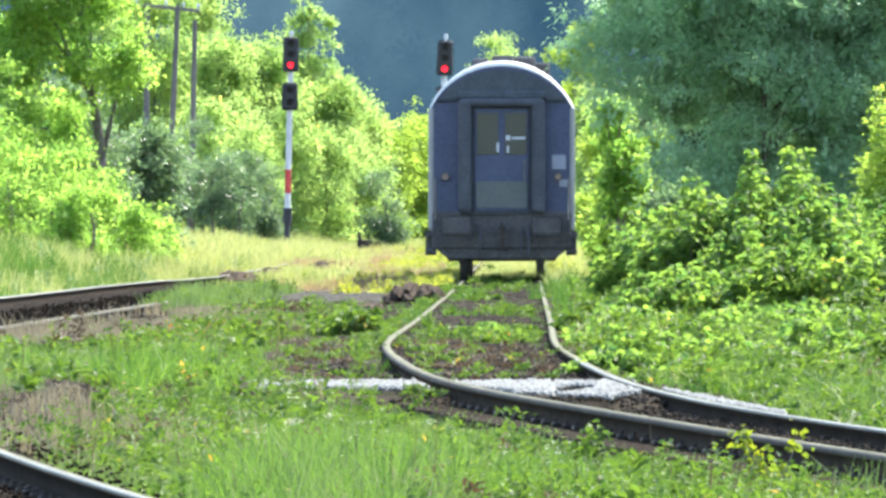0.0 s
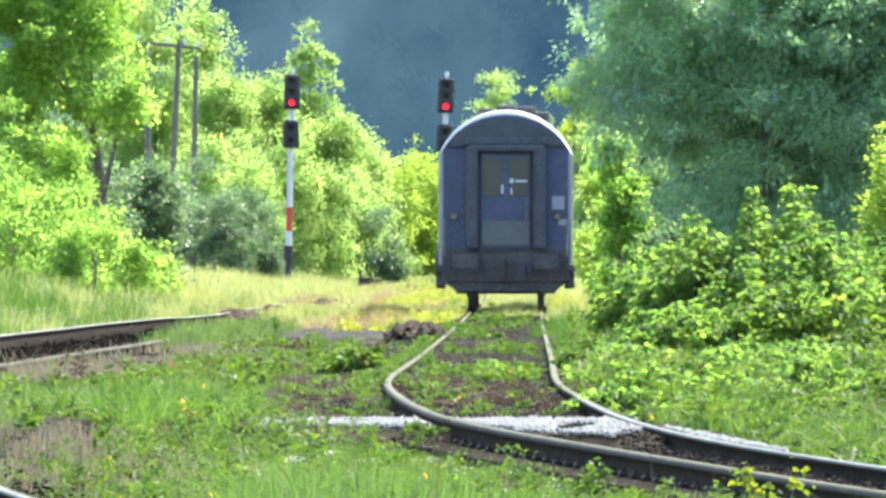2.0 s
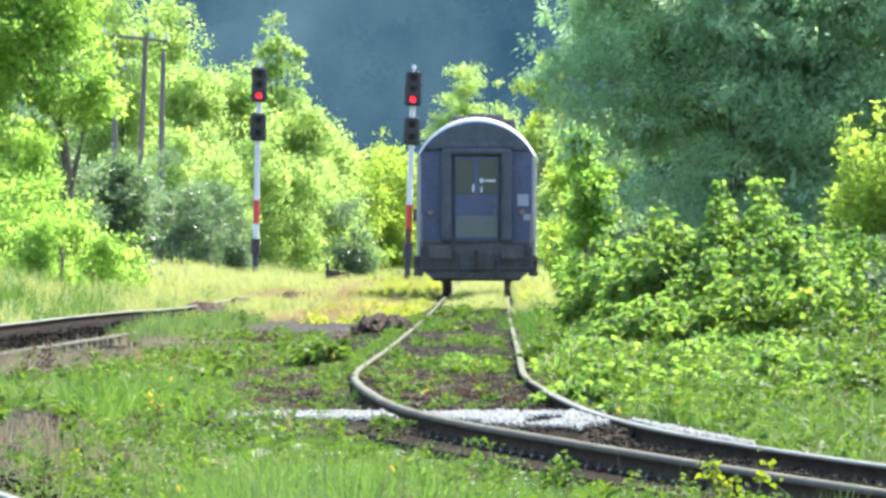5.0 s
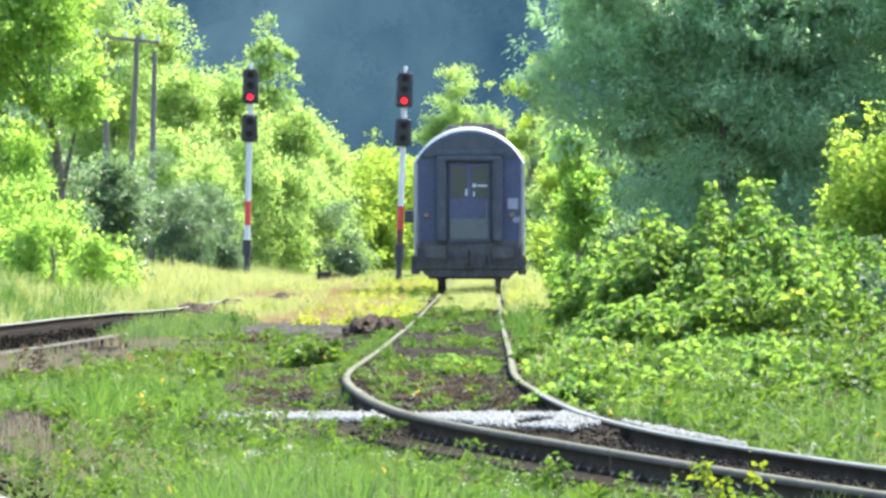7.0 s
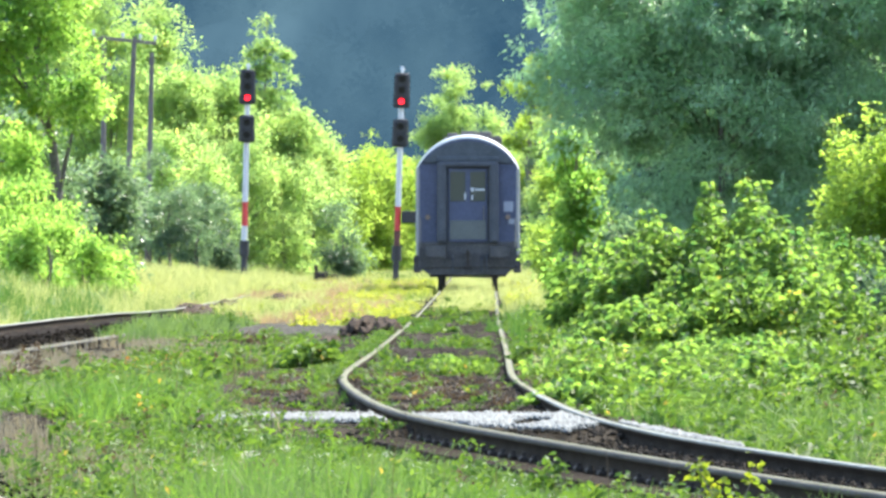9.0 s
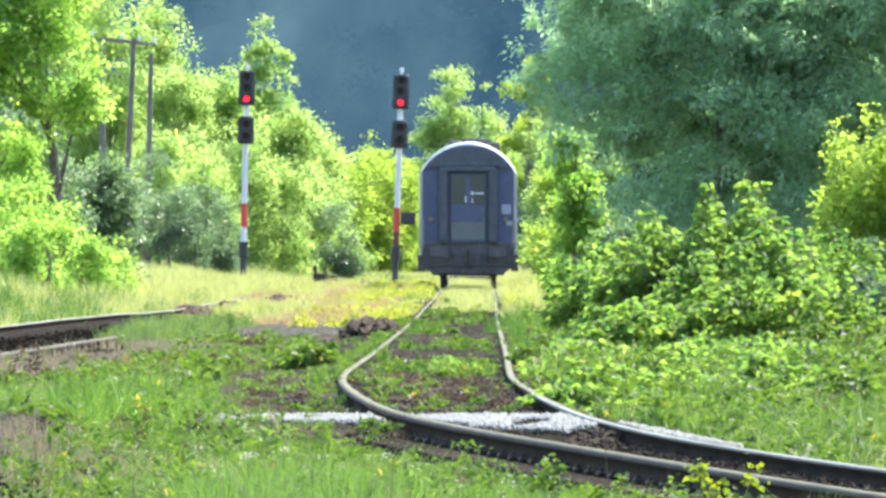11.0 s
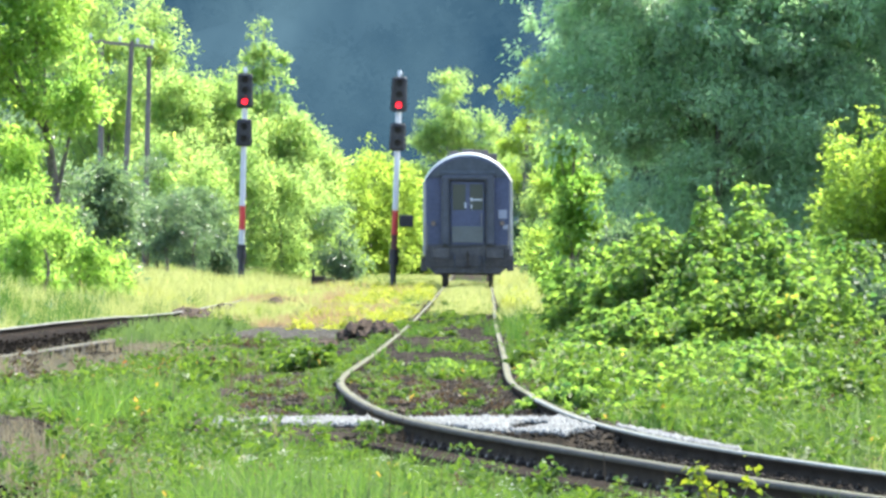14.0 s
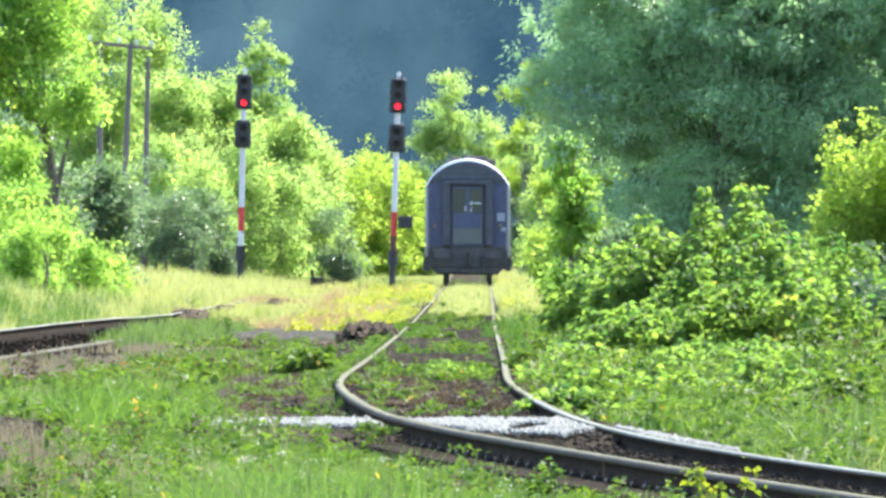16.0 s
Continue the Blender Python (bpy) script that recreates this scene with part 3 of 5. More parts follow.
for i, (x, y, r, h) in enumerate([(-9.9, 286, 0.8, 2.3), (-8.9, 284, 0.75, 1.9), (-10.9, 288, 1.0, 2.6), (-8.3, 290, 0.7, 1.5), (-7.9, 296, 0.55, 1.1), (-9.5, 293, 0.7, 3.0), (-8.8, 294, 0.5, 2.6), (-11.4, 292, 0.8, 3.2), (-10.6, 297, 0.8, 4.3), (-11.5, 296, 0.9, 4.2), (-9.9, 296, 0.5, 3.6)]):
    tree("shrub", "bright yellow-green shrub below the tall tree", 40 + i, foot(x, y), [(0, 0, h * 0.55, r, r, h * 0.5)], 80, 46, 0.26, 0.11, LEAF_LIME, 0.05,
         group="shrubs beside the siding", category="shrub", limbs=8)
for i, (x, y, r, h) in enumerate([(-12.5, 470, 1.7, 11.5), (-10.75, 474, 0.95, 10.8), (-9.7, 468, 1.1, 7.5), (-8.45, 470, 1.0, 7.9), (-14.6, 476, 2.0, 10.8), (-11.2, 480, 1.4, 8.3), (-7.5, 482, 1.1, 7.2), (-5.7, 470, 0.9, 6.6), (-4.85, 474, 0.75, 5.7), (-6.6, 472, 0.9, 6.4)]):
    tree("slender_tree", "slender pale green tree in a sunlit row", 60 + i, foot(x, y),
         [(0, 0, h * 0.36, r * 1.1, r, h * 0.22), (0.15, 0, h * 0.62, r, r, h * 0.2), (-0.1, 0, h * 0.83, r * 0.75, r * 0.6, h * 0.13)],
         620, 36, 0.32, 0.135, LEAF_PALE, 0.11, 0.6, spread=1.15, per_bough=5, group="row of pale trees")
tree("birch", "slim young birch with loose layered boughs above the row", 75, foot(-6.85, 478),
     [(0.0, 0, 9.8, 0.10, 0.2, 0.3), (-0.05, 0, 9.3, 0.22, 0.3, 0.25), (0.1, 0, 8.8, 0.30, 0.3, 0.2), (-0.35, 0, 8.5, 0.3, 0.3, 0.16), (0.3, 0, 8.2, 0.4, 0.3, 0.14), (0.75, 0, 8.45, 0.22, 0.3, 0.14), (-0.6, 0, 8.0, 0.32, 0.3, 0.16),
      (0.0, 0, 7.8, 0.4, 0.4, 0.2), (0.65, 0, 7.6, 0.42, 0.3, 0.14), (-0.6, 0, 7.3, 0.4, 0.4, 0.2), (0.3, 0, 7.1, 0.5, 0.4, 0.2), (0.75, 0, 6.75, 0.34, 0.4, 0.14), (-0.2, 0, 6.7, 0.6, 0.5, 0.24), (0.35, 0, 6.1, 0.7, 0.6, 0.3), (-0.3, 0, 5.6, 0.8, 0.6, 0.4)],
     320, 30, 0.22, 0.12, LEAF_PALE, 0.05, 0.6, spread=0.9, limbs=16, per_bough=2)
# Shade below the row is put into these shrubs' leaf colour.
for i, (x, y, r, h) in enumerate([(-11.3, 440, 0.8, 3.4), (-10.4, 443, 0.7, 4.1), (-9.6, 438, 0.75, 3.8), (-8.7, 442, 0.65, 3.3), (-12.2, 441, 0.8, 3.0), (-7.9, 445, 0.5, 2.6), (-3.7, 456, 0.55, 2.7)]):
    tree("shrub", "shrub under pale trees, shade put into its grey-green leaves", 80 + i, foot(x, y), [(0, 0, h * 0.52, r, r, h * 0.5)], 100, 44, 0.34, 0.12, LEAF_DUSK, 0.06,
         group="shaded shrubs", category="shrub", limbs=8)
for i, (x, y, r, h) in enumerate([(-10.3, 456, 1.0, 5.2), (-8.6, 452, 0.9, 4.6), (-7.2, 456, 1.0, 5.4), (-5.9, 458, 0.9, 4.8), (-12.0, 458, 1.0, 4.4), (-9.3, 460, 0.9, 5.6), (-4.9, 462, 0.8, 4.0)]):
    tree("young_tree", "young pale green tree at the edge of the row", 85 + i, foot(x, y), [(0, 0, h * 0.4, r, r, h * 0.36), (0.1, 0, h * 0.75, r * 0.7, r * 0.7, h * 0.24)],
         320, 32, 0.3, 0.125, LEAF_PALE, 0.07, group="young trees", limbs=10, per_bough=5, spread=1.2)
for i, (x, y, r, h) in enumerate([(-4.5, 520, 1.3, 5.5), (-3.2, 526, 1.2, 5.3), (-2.2, 528, 0.9, 4.9), (-5.9, 524, 1.4, 6.0), (-0.9, 534, 1.0, 3.6)]):
    tree("round_tree", "low rounded yellow-green tree at the meadow's end", 90 + i, foot(x, y),
         [(0, 0, h * 0.35, r * 1.1, r, h * 0.33), (0.1, 0, h * 0.68, r * 0.85, r, h * 0.3)], 420, 34, 0.32, 0.145, LEAF_YELLOW, 0.12, per_bough=5, spread=1.15, group="trees at the meadow's end")
tree("broadleaf_tree", "full pale green tree with a pointed crown behind the line", 100, foot(0.45, 620),
     [(0.0, 0, 8.9, 0.5, 0.8, 0.8), (-0.55, 0, 8.0, 0.8, 1.0, 0.8), (0.7, 0, 7.7, 0.9, 1.0, 0.8), (-0.9, 0, 6.6, 1.0, 1.2, 1.0), (1.2, 0, 6.4, 1.2, 1.2, 1.1), (0.1, -0.4, 6.8, 1.1, 1.0, 1.0),
      (-1.3, 0, 5.2, 1.0, 1.2, 1.1), (1.7, 0, 5.0, 1.2, 1.2, 1.2), (0, 0, 3.6, 2.3, 1.5, 1.9)], 430, 44, 0.42, 0.15, LEAF_PALE, 0.14, group="trees behind the line", split=True)
tree("broadleaf_tree", "yellow-green tree rising beside the dark willow", 101, foot(3.85, 600),
     [(0.2, 0, 9.2, 0.7, 0.9, 0.6), (-0.4, 0, 8.5, 0.5, 0.9, 0.5), (1.0, 0, 9.7, 0.8, 0.9, 0.6), (0.1, 0, 7.7, 0.8, 0.9, 0.5), (0.9, 0, 7.3, 0.8, 0.9, 0.6), (0.0, 0, 6.2, 0.9, 0.9, 0.8), (0.2, 0, 4.6, 1.0, 0.9, 0.9)], 230, 44, 0.34, 0.155, LEAF_YELLOW, 0.14, group="trees behind the line")
# Distance haze is put into the grey leaf colour of these two.
for i, (x, y, r, h) in enumerate([(2.9, 640, 1.3, 6.9), (4.5, 642, 1.5, 7.6)]):
    tree("broadleaf_tree", "tree behind the line, haze put into its grey-green leaves", 104 + i, foot(x, y),
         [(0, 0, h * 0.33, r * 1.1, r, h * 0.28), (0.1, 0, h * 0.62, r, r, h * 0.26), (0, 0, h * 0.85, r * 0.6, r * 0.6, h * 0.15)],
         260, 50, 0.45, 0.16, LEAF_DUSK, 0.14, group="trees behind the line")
tree("willow", "large dark grey-green willow in shade beside the track", 120, foot(5.0, 232),
     [(-0.5, 0, 6.0, 2.4, 1.8, 1.6), (-1.9, 0.6, 6.2, 1.1, 1.6, 1.7), (2.0, 0, 5.0, 2.6, 2.2, 2.6), (-0.2, 0, 3.4, 2.7, 2.2, 2.2), (1.8, -0.3, 2.4, 2.6, 2.0, 2.2), (4.6, 0, 4.6, 2.0, 2.2, 3.2),
      (-1.6, 0, 4.2, 1.3, 1.4, 1.6), (3.2, 0, 6.3, 1.9, 1.6, 1.3), (-0.6, 1.2, 2.6, 1.6, 1.0, 1.4), (0.6, 0.3, 4.6, 1.6, 1.2, 1.6), (-2.65, 0.2, 7.0, 0.6, 1.0, 1.3), (-2.6, 0.2, 4.9, 0.6, 1.0, 0.7)],
     4700, 44, 0.27, 0.125, LEAF_WILLOW, 0.06, 0.36, 0.35, limbs=10, per_bough=24, spread=1.5, split=True, sprays=1500)
# Backing trees: the willow's dark depth is put into their leaf colour.
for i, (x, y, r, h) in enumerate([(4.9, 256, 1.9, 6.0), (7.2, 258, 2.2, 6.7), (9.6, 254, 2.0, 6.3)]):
    tree("broadleaf_tree", "tree behind the willow, shade put into its dark leaves", 130 + i, foot(x, y),
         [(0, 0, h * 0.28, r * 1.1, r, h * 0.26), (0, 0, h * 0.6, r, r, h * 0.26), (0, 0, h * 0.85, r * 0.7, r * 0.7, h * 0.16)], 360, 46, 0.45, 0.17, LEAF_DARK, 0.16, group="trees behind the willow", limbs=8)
tree("hedge_tree", "slim green tree at the edge of the willow's shade", 133, foot(2.42, 238),
     [(-0.12, -0.3, 3.9, 0.14, 0.4, 0.45), (0.0, -0.3, 3.2, 0.24, 0.5, 0.5), (0.05, -0.3, 2.3, 0.3, 0.6, 0.6), (0.05, 0, 1.2, 0.34, 0.7, 0.7)], 150, 46, 0.22, 0.10, LEAF_LIME, 0.05, 0.7, group="lineside hedge", limbs=10, spread=0.5)
# The tall tree's dark interior is put into these trees' leaf colour.
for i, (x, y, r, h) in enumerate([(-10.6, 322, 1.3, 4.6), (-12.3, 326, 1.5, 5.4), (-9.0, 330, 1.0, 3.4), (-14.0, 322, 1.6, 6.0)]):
    tree("broadleaf_tree", "undergrowth tree behind the tall lime-green tree, shade put into its leaves", 135 + i, foot(x, y),
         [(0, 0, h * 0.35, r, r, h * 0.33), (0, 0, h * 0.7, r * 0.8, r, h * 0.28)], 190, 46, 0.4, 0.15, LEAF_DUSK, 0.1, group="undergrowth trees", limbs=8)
# The LEAF_DARK shrub is added to imitate a shadowed gap in the hedge.
for i, (x, y, r, h, mat) in enumerate([(2.75, 264, 0.32, 2.8, LEAF_LIME), (3.15, 250, 0.5, 3.3, LEAF_BUSH), (2.95, 335, 0.5, 4.1, LEAF_YELLOW), (2.8, 300, 0.4, 3.0, LEAF_YELLOW), (3.2, 372, 0.75, 4.8, LEAF_PALE), (3.4, 420, 0.8, 5.4, LEAF_PALE),
                                      (2.8, 262, 0.42, 2.2, LEAF_LIME), (3.9, 480, 1.0, 6.4, LEAF_PALE), (3.35, 506, 0.5, 5.0, LEAF_DARK), (3.15, 226, 0.5, 1.8, LEAF_DUSK)]):
    tree("hedge_shrub", "upright shrub in the lineside hedge", 140 + i, foot(x, y), [(0, 0, h * 0.3, r, r * 1.5, h * 0.3), (0.1, 0, h * 0.7, r * 0.8, r * 1.3, h * 0.3)], 150, 40, 0.26, 0.11, mat, 0.06,
         group="lineside hedge", category="shrub", limbs=10, spread=0.5)


def bush(name, label, seed, at, depth, outline, shoots, per_shoot, leaf, material, group="", category="bush", tight=0.06, low=0.12):
    """A bush of upright leafy shoots; outline gives its height along x."""
    rng = np.random.RandomState(seed)
    root = tagged(new(name), label, category, group)
    root.location = foot(*at)
    o = np.array(outline, float)
    dx = rng.uniform(o[0, 0], o[-1, 0], shoots)
    dy = rng.uniform(-depth, depth, shoots)
    h = 0.95 * np.interp(dx, o[:, 0], o[:, 1]) * (1.0 - 0.25 * np.abs(dy) / depth) * (1.25 - 0.6 * rng.uniform(0, 1, shoots) ** 1.3)
    bx, by = dx * 0.75, dy * 0.6
    f = rng.uniform(low, 1.0, (shoots, per_shoot)) ** 0.75
    bend = rng.normal(size=(shoots, 2)) * 0.07
    cx = bx[:, None] + (dx - bx)[:, None] * f + bend[:, :1] * np.sin(f * 3)
    cy = by[:, None] + (dy - by)[:, None] * f + bend[:, 1:] * np.sin(f * 3)
    a = rng.uniform(0, 2 * math.pi, f.shape)
    r = np.abs(rng.normal(size=f.shape)) * tight * (1.6 - f)
    pos = np.stack([cx + np.cos(a) * r, cy + np.sin(a) * r, h[:, None] * f], -1).reshape(-1, 3)
    al = np.stack([np.cos(a), np.sin(a), rng.uniform(-0.7, 0.5, f.shape)], -1).reshape(-1, 3)
    ln = leaf * rng.uniform(0.55, 1.25, len(pos))
    V, F = leaves(rng, pos, al, ln, ln * 0.82, True)
    crown = new("crown", mesh_of("crown", V, F, material))
    crown.parent = root
    paths = []
    for k in range(0, shoots, 2):
        pts = []
        for g in (0.0, 0.4, 0.75, 1.0):
            pts.append((Vector((bx[k] + (dx[k] - bx[k]) * g + bend[k, 0] * math.sin(g * 3), by[k] + (dy[k] - by[k]) * g + bend[k, 1] * math.sin(g * 3), h[k] * g)), 0.012 * (1.1 - g)))
        paths.append(pts)
    V, F = tubes(paths, 4)
    stem = new("stem", mesh_of("stem", V, F, BARK))
    stem.parent = root
    tagged(stem, "thin brown stems", kind="stuff")
    return root


bush("maple_bush", "leafy bright green bush growing beside the curved rails", 160, (2.75, 141), 0.9,
     [(-1.25, 0.55), (-1.0, 1.0), (-0.7, 1.4), (-0.45, 1.65), (-0.15, 1.25), (0.1, 1.75), (0.2, 1.95), (0.3, 1.6), (0.45, 1.45), (0.6, 1.95), (0.75, 1.8), (0.95, 1.5), (1.25, 1.4), (1.5, 1.0)],
     400, 105, 0.080, LEAF_BUSH)
bush("maple_bush", "low leafy bush spreading beside the rails", 161, (2.1, 132), 0.9,
     [(-0.95, 0.3), (-0.6, 0.65), (-0.2, 0.85), (0.3, 0.7), (0.8, 1.05), (1.3, 1.0), (1.9, 1.1), (2.4, 0.8)], 330, 76, 0.082, LEAF_BUSH)
bush("maple_bush", "small leafy bush growing before the larger bush", 164, (2.65, 136.2), 0.6,
     [(-0.55, 0.6), (-0.25, 1.15), (0.1, 1.25), (0.4, 1.05), (0.65, 0.6)], 70, 62, 0.085, LEAF_BUSH)
bush("maple_bush", "leafy green bush at the foot of the willow", 163, (2.1, 158), 1.2,
     [(-0.8, 0.7), (-0.5, 1.25), (0.0, 1.5), (0.5, 1.3), (1.0, 1.5)], 150, 60, 0.10, LEAF_BUSH)
bush("maple_bush", "leafy green bush reaching into the willow's shade", 165, (4.5, 143), 0.7,
     [(-0.7, 0.7), (-0.4, 1.2), (0.0, 1.3), (0.4, 1.1), (0.7, 0.7)], 90, 70, 0.085, LEAF_BUSH)
bush("maple_bush", "dense leafy bush filling the hollow before the larger bush", 166, (3.4, 137.4), 0.5,
     [(-0.6, 0.9), (-0.3, 1.3), (0.0, 1.4), (0.3, 1.45), (0.6, 1.0)], 90, 66, 0.085, LEAF_BUSH)
bush("tall_shrub", "tall yellow-green shrub with large sunlit leaves", 162, (6.3, 166), 1.0,
     [(-1.5, 0.9), (-1.38, 2.0), (-1.2, 2.7), (-1.0, 2.9), (-0.8, 2.6), (-0.55, 2.4), (-0.3, 2.9), (0.3, 2.8), (0.8, 3.2), (1.4, 3.0)], 180, 190, 0.064, LEAF_YELLOW, "", "shrub", 0.14, 0.42)
# Dark gaps under the shrubs, imitated by the leaf colour of these bushes.
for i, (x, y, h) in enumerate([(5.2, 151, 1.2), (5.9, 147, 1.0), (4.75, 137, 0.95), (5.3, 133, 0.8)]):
    bush("low_bush", "bush below the willow, shade put into its dark leaves", 190 + i, (x, y), 0.7, [(-0.7, h * 0.4), (-0.3, h), (0.2, h * 0.8), (0.7, h * 0.5)], 70, 50, 0.085, LEAF_DARK, "shaded bushes")
for i, (x, y, h) in enumerate([(3.2, 118, 0.5), (4.0, 126, 0.65), (4.7, 120, 0.6), (4.5, 152, 1.3), (3.9, 150, 1.3), (2.3, 116, 0.5), (2.9, 108, 0.42), (1.75, 121, 0.42), (4.4, 112, 0.5), (1.35, 118, 0.36), (1.95, 113, 0.42), (1.5, 126, 0.5), (2.6, 122, 0.55), (1.35, 133, 0.5), (1.65, 141, 0.62), (2.2, 108, 0.38), (3.4, 112, 0.45), (1.3, 104, 0.28), (1.8, 102, 0.3), (2.5, 103, 0.34), (1.5, 109, 0.36), (2.9, 117, 0.5), (3.6, 105, 0.36)]):
    bush("low_bush", "low tangled green bush in long grass", 170 + i, (x, y), 0.7, [(-0.7, h * 0.4), (-0.3, h), (0.2, h * 0.8), (0.7, h * 0.5)], 70, 50, 0.08, WEED if i % 3 == 1 else LEAF_BUSH, "low bushes")
bush("low_bush", "small dark green bush in a hollow beside the rail", 199, (-1.42, 134), 0.6, [(-0.34, 0.12), (-0.15, 0.3), (0.1, 0.34), (0.3, 0.14)], 40, 46, 0.07, WEED, "low bushes")
bush("low_bush", "small green bush between the rails", 198, (0.05, 127), 0.4, [(-0.2, 0.1), (-0.05, 0.2), (0.1, 0.18), (0.2, 0.1)], 22, 34, 0.06, LEAF_BUSH, "low bushes")


# ------------------------------------------------------------ grass and weeds
def blades(name, label, seed, n, y0, y1, span, height, width, material, keep=None, power=1.0, lean=0.35, uneven=1.6, clump=14):
    """Grass as tapered bent blades; span(y) gives the strip's two edges."""
    rng = np.random.RandomState(seed)
    tufts = max(n // clump, 1)
    u = rng.uniform(0, 1, tufts)
    ty = np.exp(math.log(y0) + u * math.log(y1 / y0)) if power == 1.0 else y0 + (y1 - y0) * u
    tv, th = rng.uniform(0, 1, tufts), rng.uniform(0, 1, tufts)
    pick = rng.randint(0, tufts, n)
    hsh, y = th[pick], ty[pick] + rng.normal(size=n) * 0.25
    lo, hi = span(y)
    x = lo + (hi - lo) * tv[pick] + rng.normal(size=n) * np.interp(y, [60, 400], [0.05, 0.16])
    ok = (x > lo - 0.1) & (x < hi + 0.1) & (y > y0) & (y < y1)
    if keep is not None:
        ok &= keep(x, y)
    x, y, hsh = x[ok], y[ok], hsh[ok]
    n = len(x)
    z = ground_z(x, y)
    swell = np.array([noise.noise(Vector((p * 0.55, q * 0.09, seed))) for p, q in zip(x, y)])
    h = height * rng.uniform(0.4, 1.2, n) * (0.5 + 0.75 * hsh) * np.clip(1.0 + uneven * swell, 0.3, 2.4)
    w = width * rng.uniform(0.6, 1.3, n) * np.interp(y, [60, 400], [1.0, 2.6])
    a = rng.uniform(0, 2 * math.pi, n)
    lx, ly = np.cos(a), np.sin(a)
    face = rng.uniform(-0.7, 0.7, n)
    fx, fy = np.cos(face), np.sin(face)
    b = np.abs(rng.normal(size=n)) * lean * h
    P = np.stack([x, y, z - 0.02], -1)
    S = np.stack([fx * w / 2, fy * w / 2, 0 * w], -1)
    M = P + np.stack([lx * b * 0.35, ly * b * 0.35, h * 0.55], -1)
    T = P + np.stack([lx * b, ly * b, h], -1)
    V = np.stack([P - S, P + S, M - S * 0.8, M + S * 0.8, T], 1)
    F = np.array([[0, 1, 3], [0, 3, 2], [2, 3, 4]])
    F = (F[None] + (np.arange(n) * 5)[:, None, None]).reshape(-1, 3)
    return tagged(new(name, mesh_of(name, V.reshape(-1, 3), F, material)), label, "grass", "", "stuff")


def weeds(name, label, seed, n, y0, y1, span, height, leaf, material, keep=None):
    """Low broad-leaved herbs: stems with leaves in rosettes."""
    rng = np.random.RandomState(seed)
    y = np.exp(rng.uniform(math.log(y0), math.log(y1), n))
    lo, hi = span(y)
    x = lo + (hi - lo) * rng.uniform(0, 1, n)
    if keep is not None:
        ok = keep(x, y)
        x, y = x[ok], y[ok]
    n = len(x)
    z = ground_z(x, y)
    h = height * rng.uniform(0.35, 1.2, n)
    m = 22
    f = rng.uniform(0.05, 1.0, (n, m))
    a = rng.uniform(0, 2 * math.pi, (n, m))
    up = rng.uniform(-0.2, 1.0, n)[:, None] + rng.uniform(-0.5, 0.7, (n, m))
    wig = rng.normal(size=(n, m, 2)) * 0.035
    bend = rng.normal(size=(n, 1)) * 0.08
    pos = np.stack([x[:, None] + wig[..., 0] + bend * f, y[:, None] + wig[..., 1], z[:, None] + f * h[:, None]], -1).reshape(-1, 3)
    al = np.stack([np.cos(a), np.sin(a), up], -1).reshape(-1, 3)
    ln = (leaf * rng.uniform(0.4, 1.5, n)[:, None] * (1.15 - 0.6 * f) * np.interp(y, [60, 300], [1, 1.7])[:, None]).ravel()
    slim = np.repeat(rng.uniform(0.22, 0.65, n), m)
    V, F = leaves(rng, pos, al, ln, ln * slim)
    return tagged(new(name, mesh_of(name, V, F, material)), label, "weeds", "", "stuff")


def off_rails(x, y):
    d = np.abs(np.abs(x - main_x(y)) - 0.755)
    e = np.abs(np.abs(x - side_x(y)) - 0.755)
    return (d > 0.14) & (e > 0.14)


def patchy(seed, level, sx=1.0, sy=0.12):
    def test(x, y):
        v = np.array([noise.noise(Vector((a * sx, b * sy, seed))) for a, b in zip(x, y)])
        return v > level
    return test


soily = patchy(3.7, 0.04, 0.8, 0.10)
tufty = patchy(17.0, 0.02, 1.0, 0.09)
weedy = patchy(12.3, -0.1, 1.1, 0.15)
dryish = patchy(6.2, 0.05, 0.7, 0.10)
leafy = patchy(8.4, 0.12, 0.9, 0.12)


def near_rail(x, y):
    """Room along the main track's ballast shoulder, where nothing tall grows."""
    return (main_x(y) - x) > np.interp(y, [60, 85, 98, 112, 135, 165, 205], [1.35, 1.35, 1.9, 2.0, 1.75, 1.55, 1.4]) + 0.12 * np.sin(0.9 * y) + 0.1 * np.sin(2.3 * y + 4 * x)


def clear(x, y):
    bare = ((x + 3.35) / 0.55) ** 2 + ((y - 94) / 8.0) ** 2 < 1 + 0.5 * np.sin(9 * x + y)
    bare |= (y > 118) & (y < 192) & (x - side_x(y) < np.interp(y, [118, 128, 170, 192], [2.0, 2.75, 2.6, 1.8]) + 0.3 * np.sin(0.37 * y) + 0.3 * np.sin(1.7 * y + 3 * x))
    return ~bare & off_rails(x, y) & near_rail(x, y) & ~((y > 94.0) & (y < 99.5) & (x > -1.85)) & ~((y > 206) & (y < 256) & (x < main_x(y) - 1.6))


between = lambda y: (side_x(y) + 1.0, main_x(y) - 0.95)
bank = lambda y: (main_x(y) + np.interp(y, [96, 102, 114, 124], [0.92, 1.4, 1.35, 0.92]), main_x(y) + 6.5)
blades("grass", "fresh green grass between the two tracks", 200, 38000, 50, 112, between, 0.15, 0.008, GRASS_FRESH, clear, 1.0, 0.6, 2.4)
blades("grass", "soft grey-green grass between the two tracks", 227, 30000, 50, 112, between, 0.16, 0.008, GRASS_SOFT, clear, 1.0, 0.7, 2.4, 5)
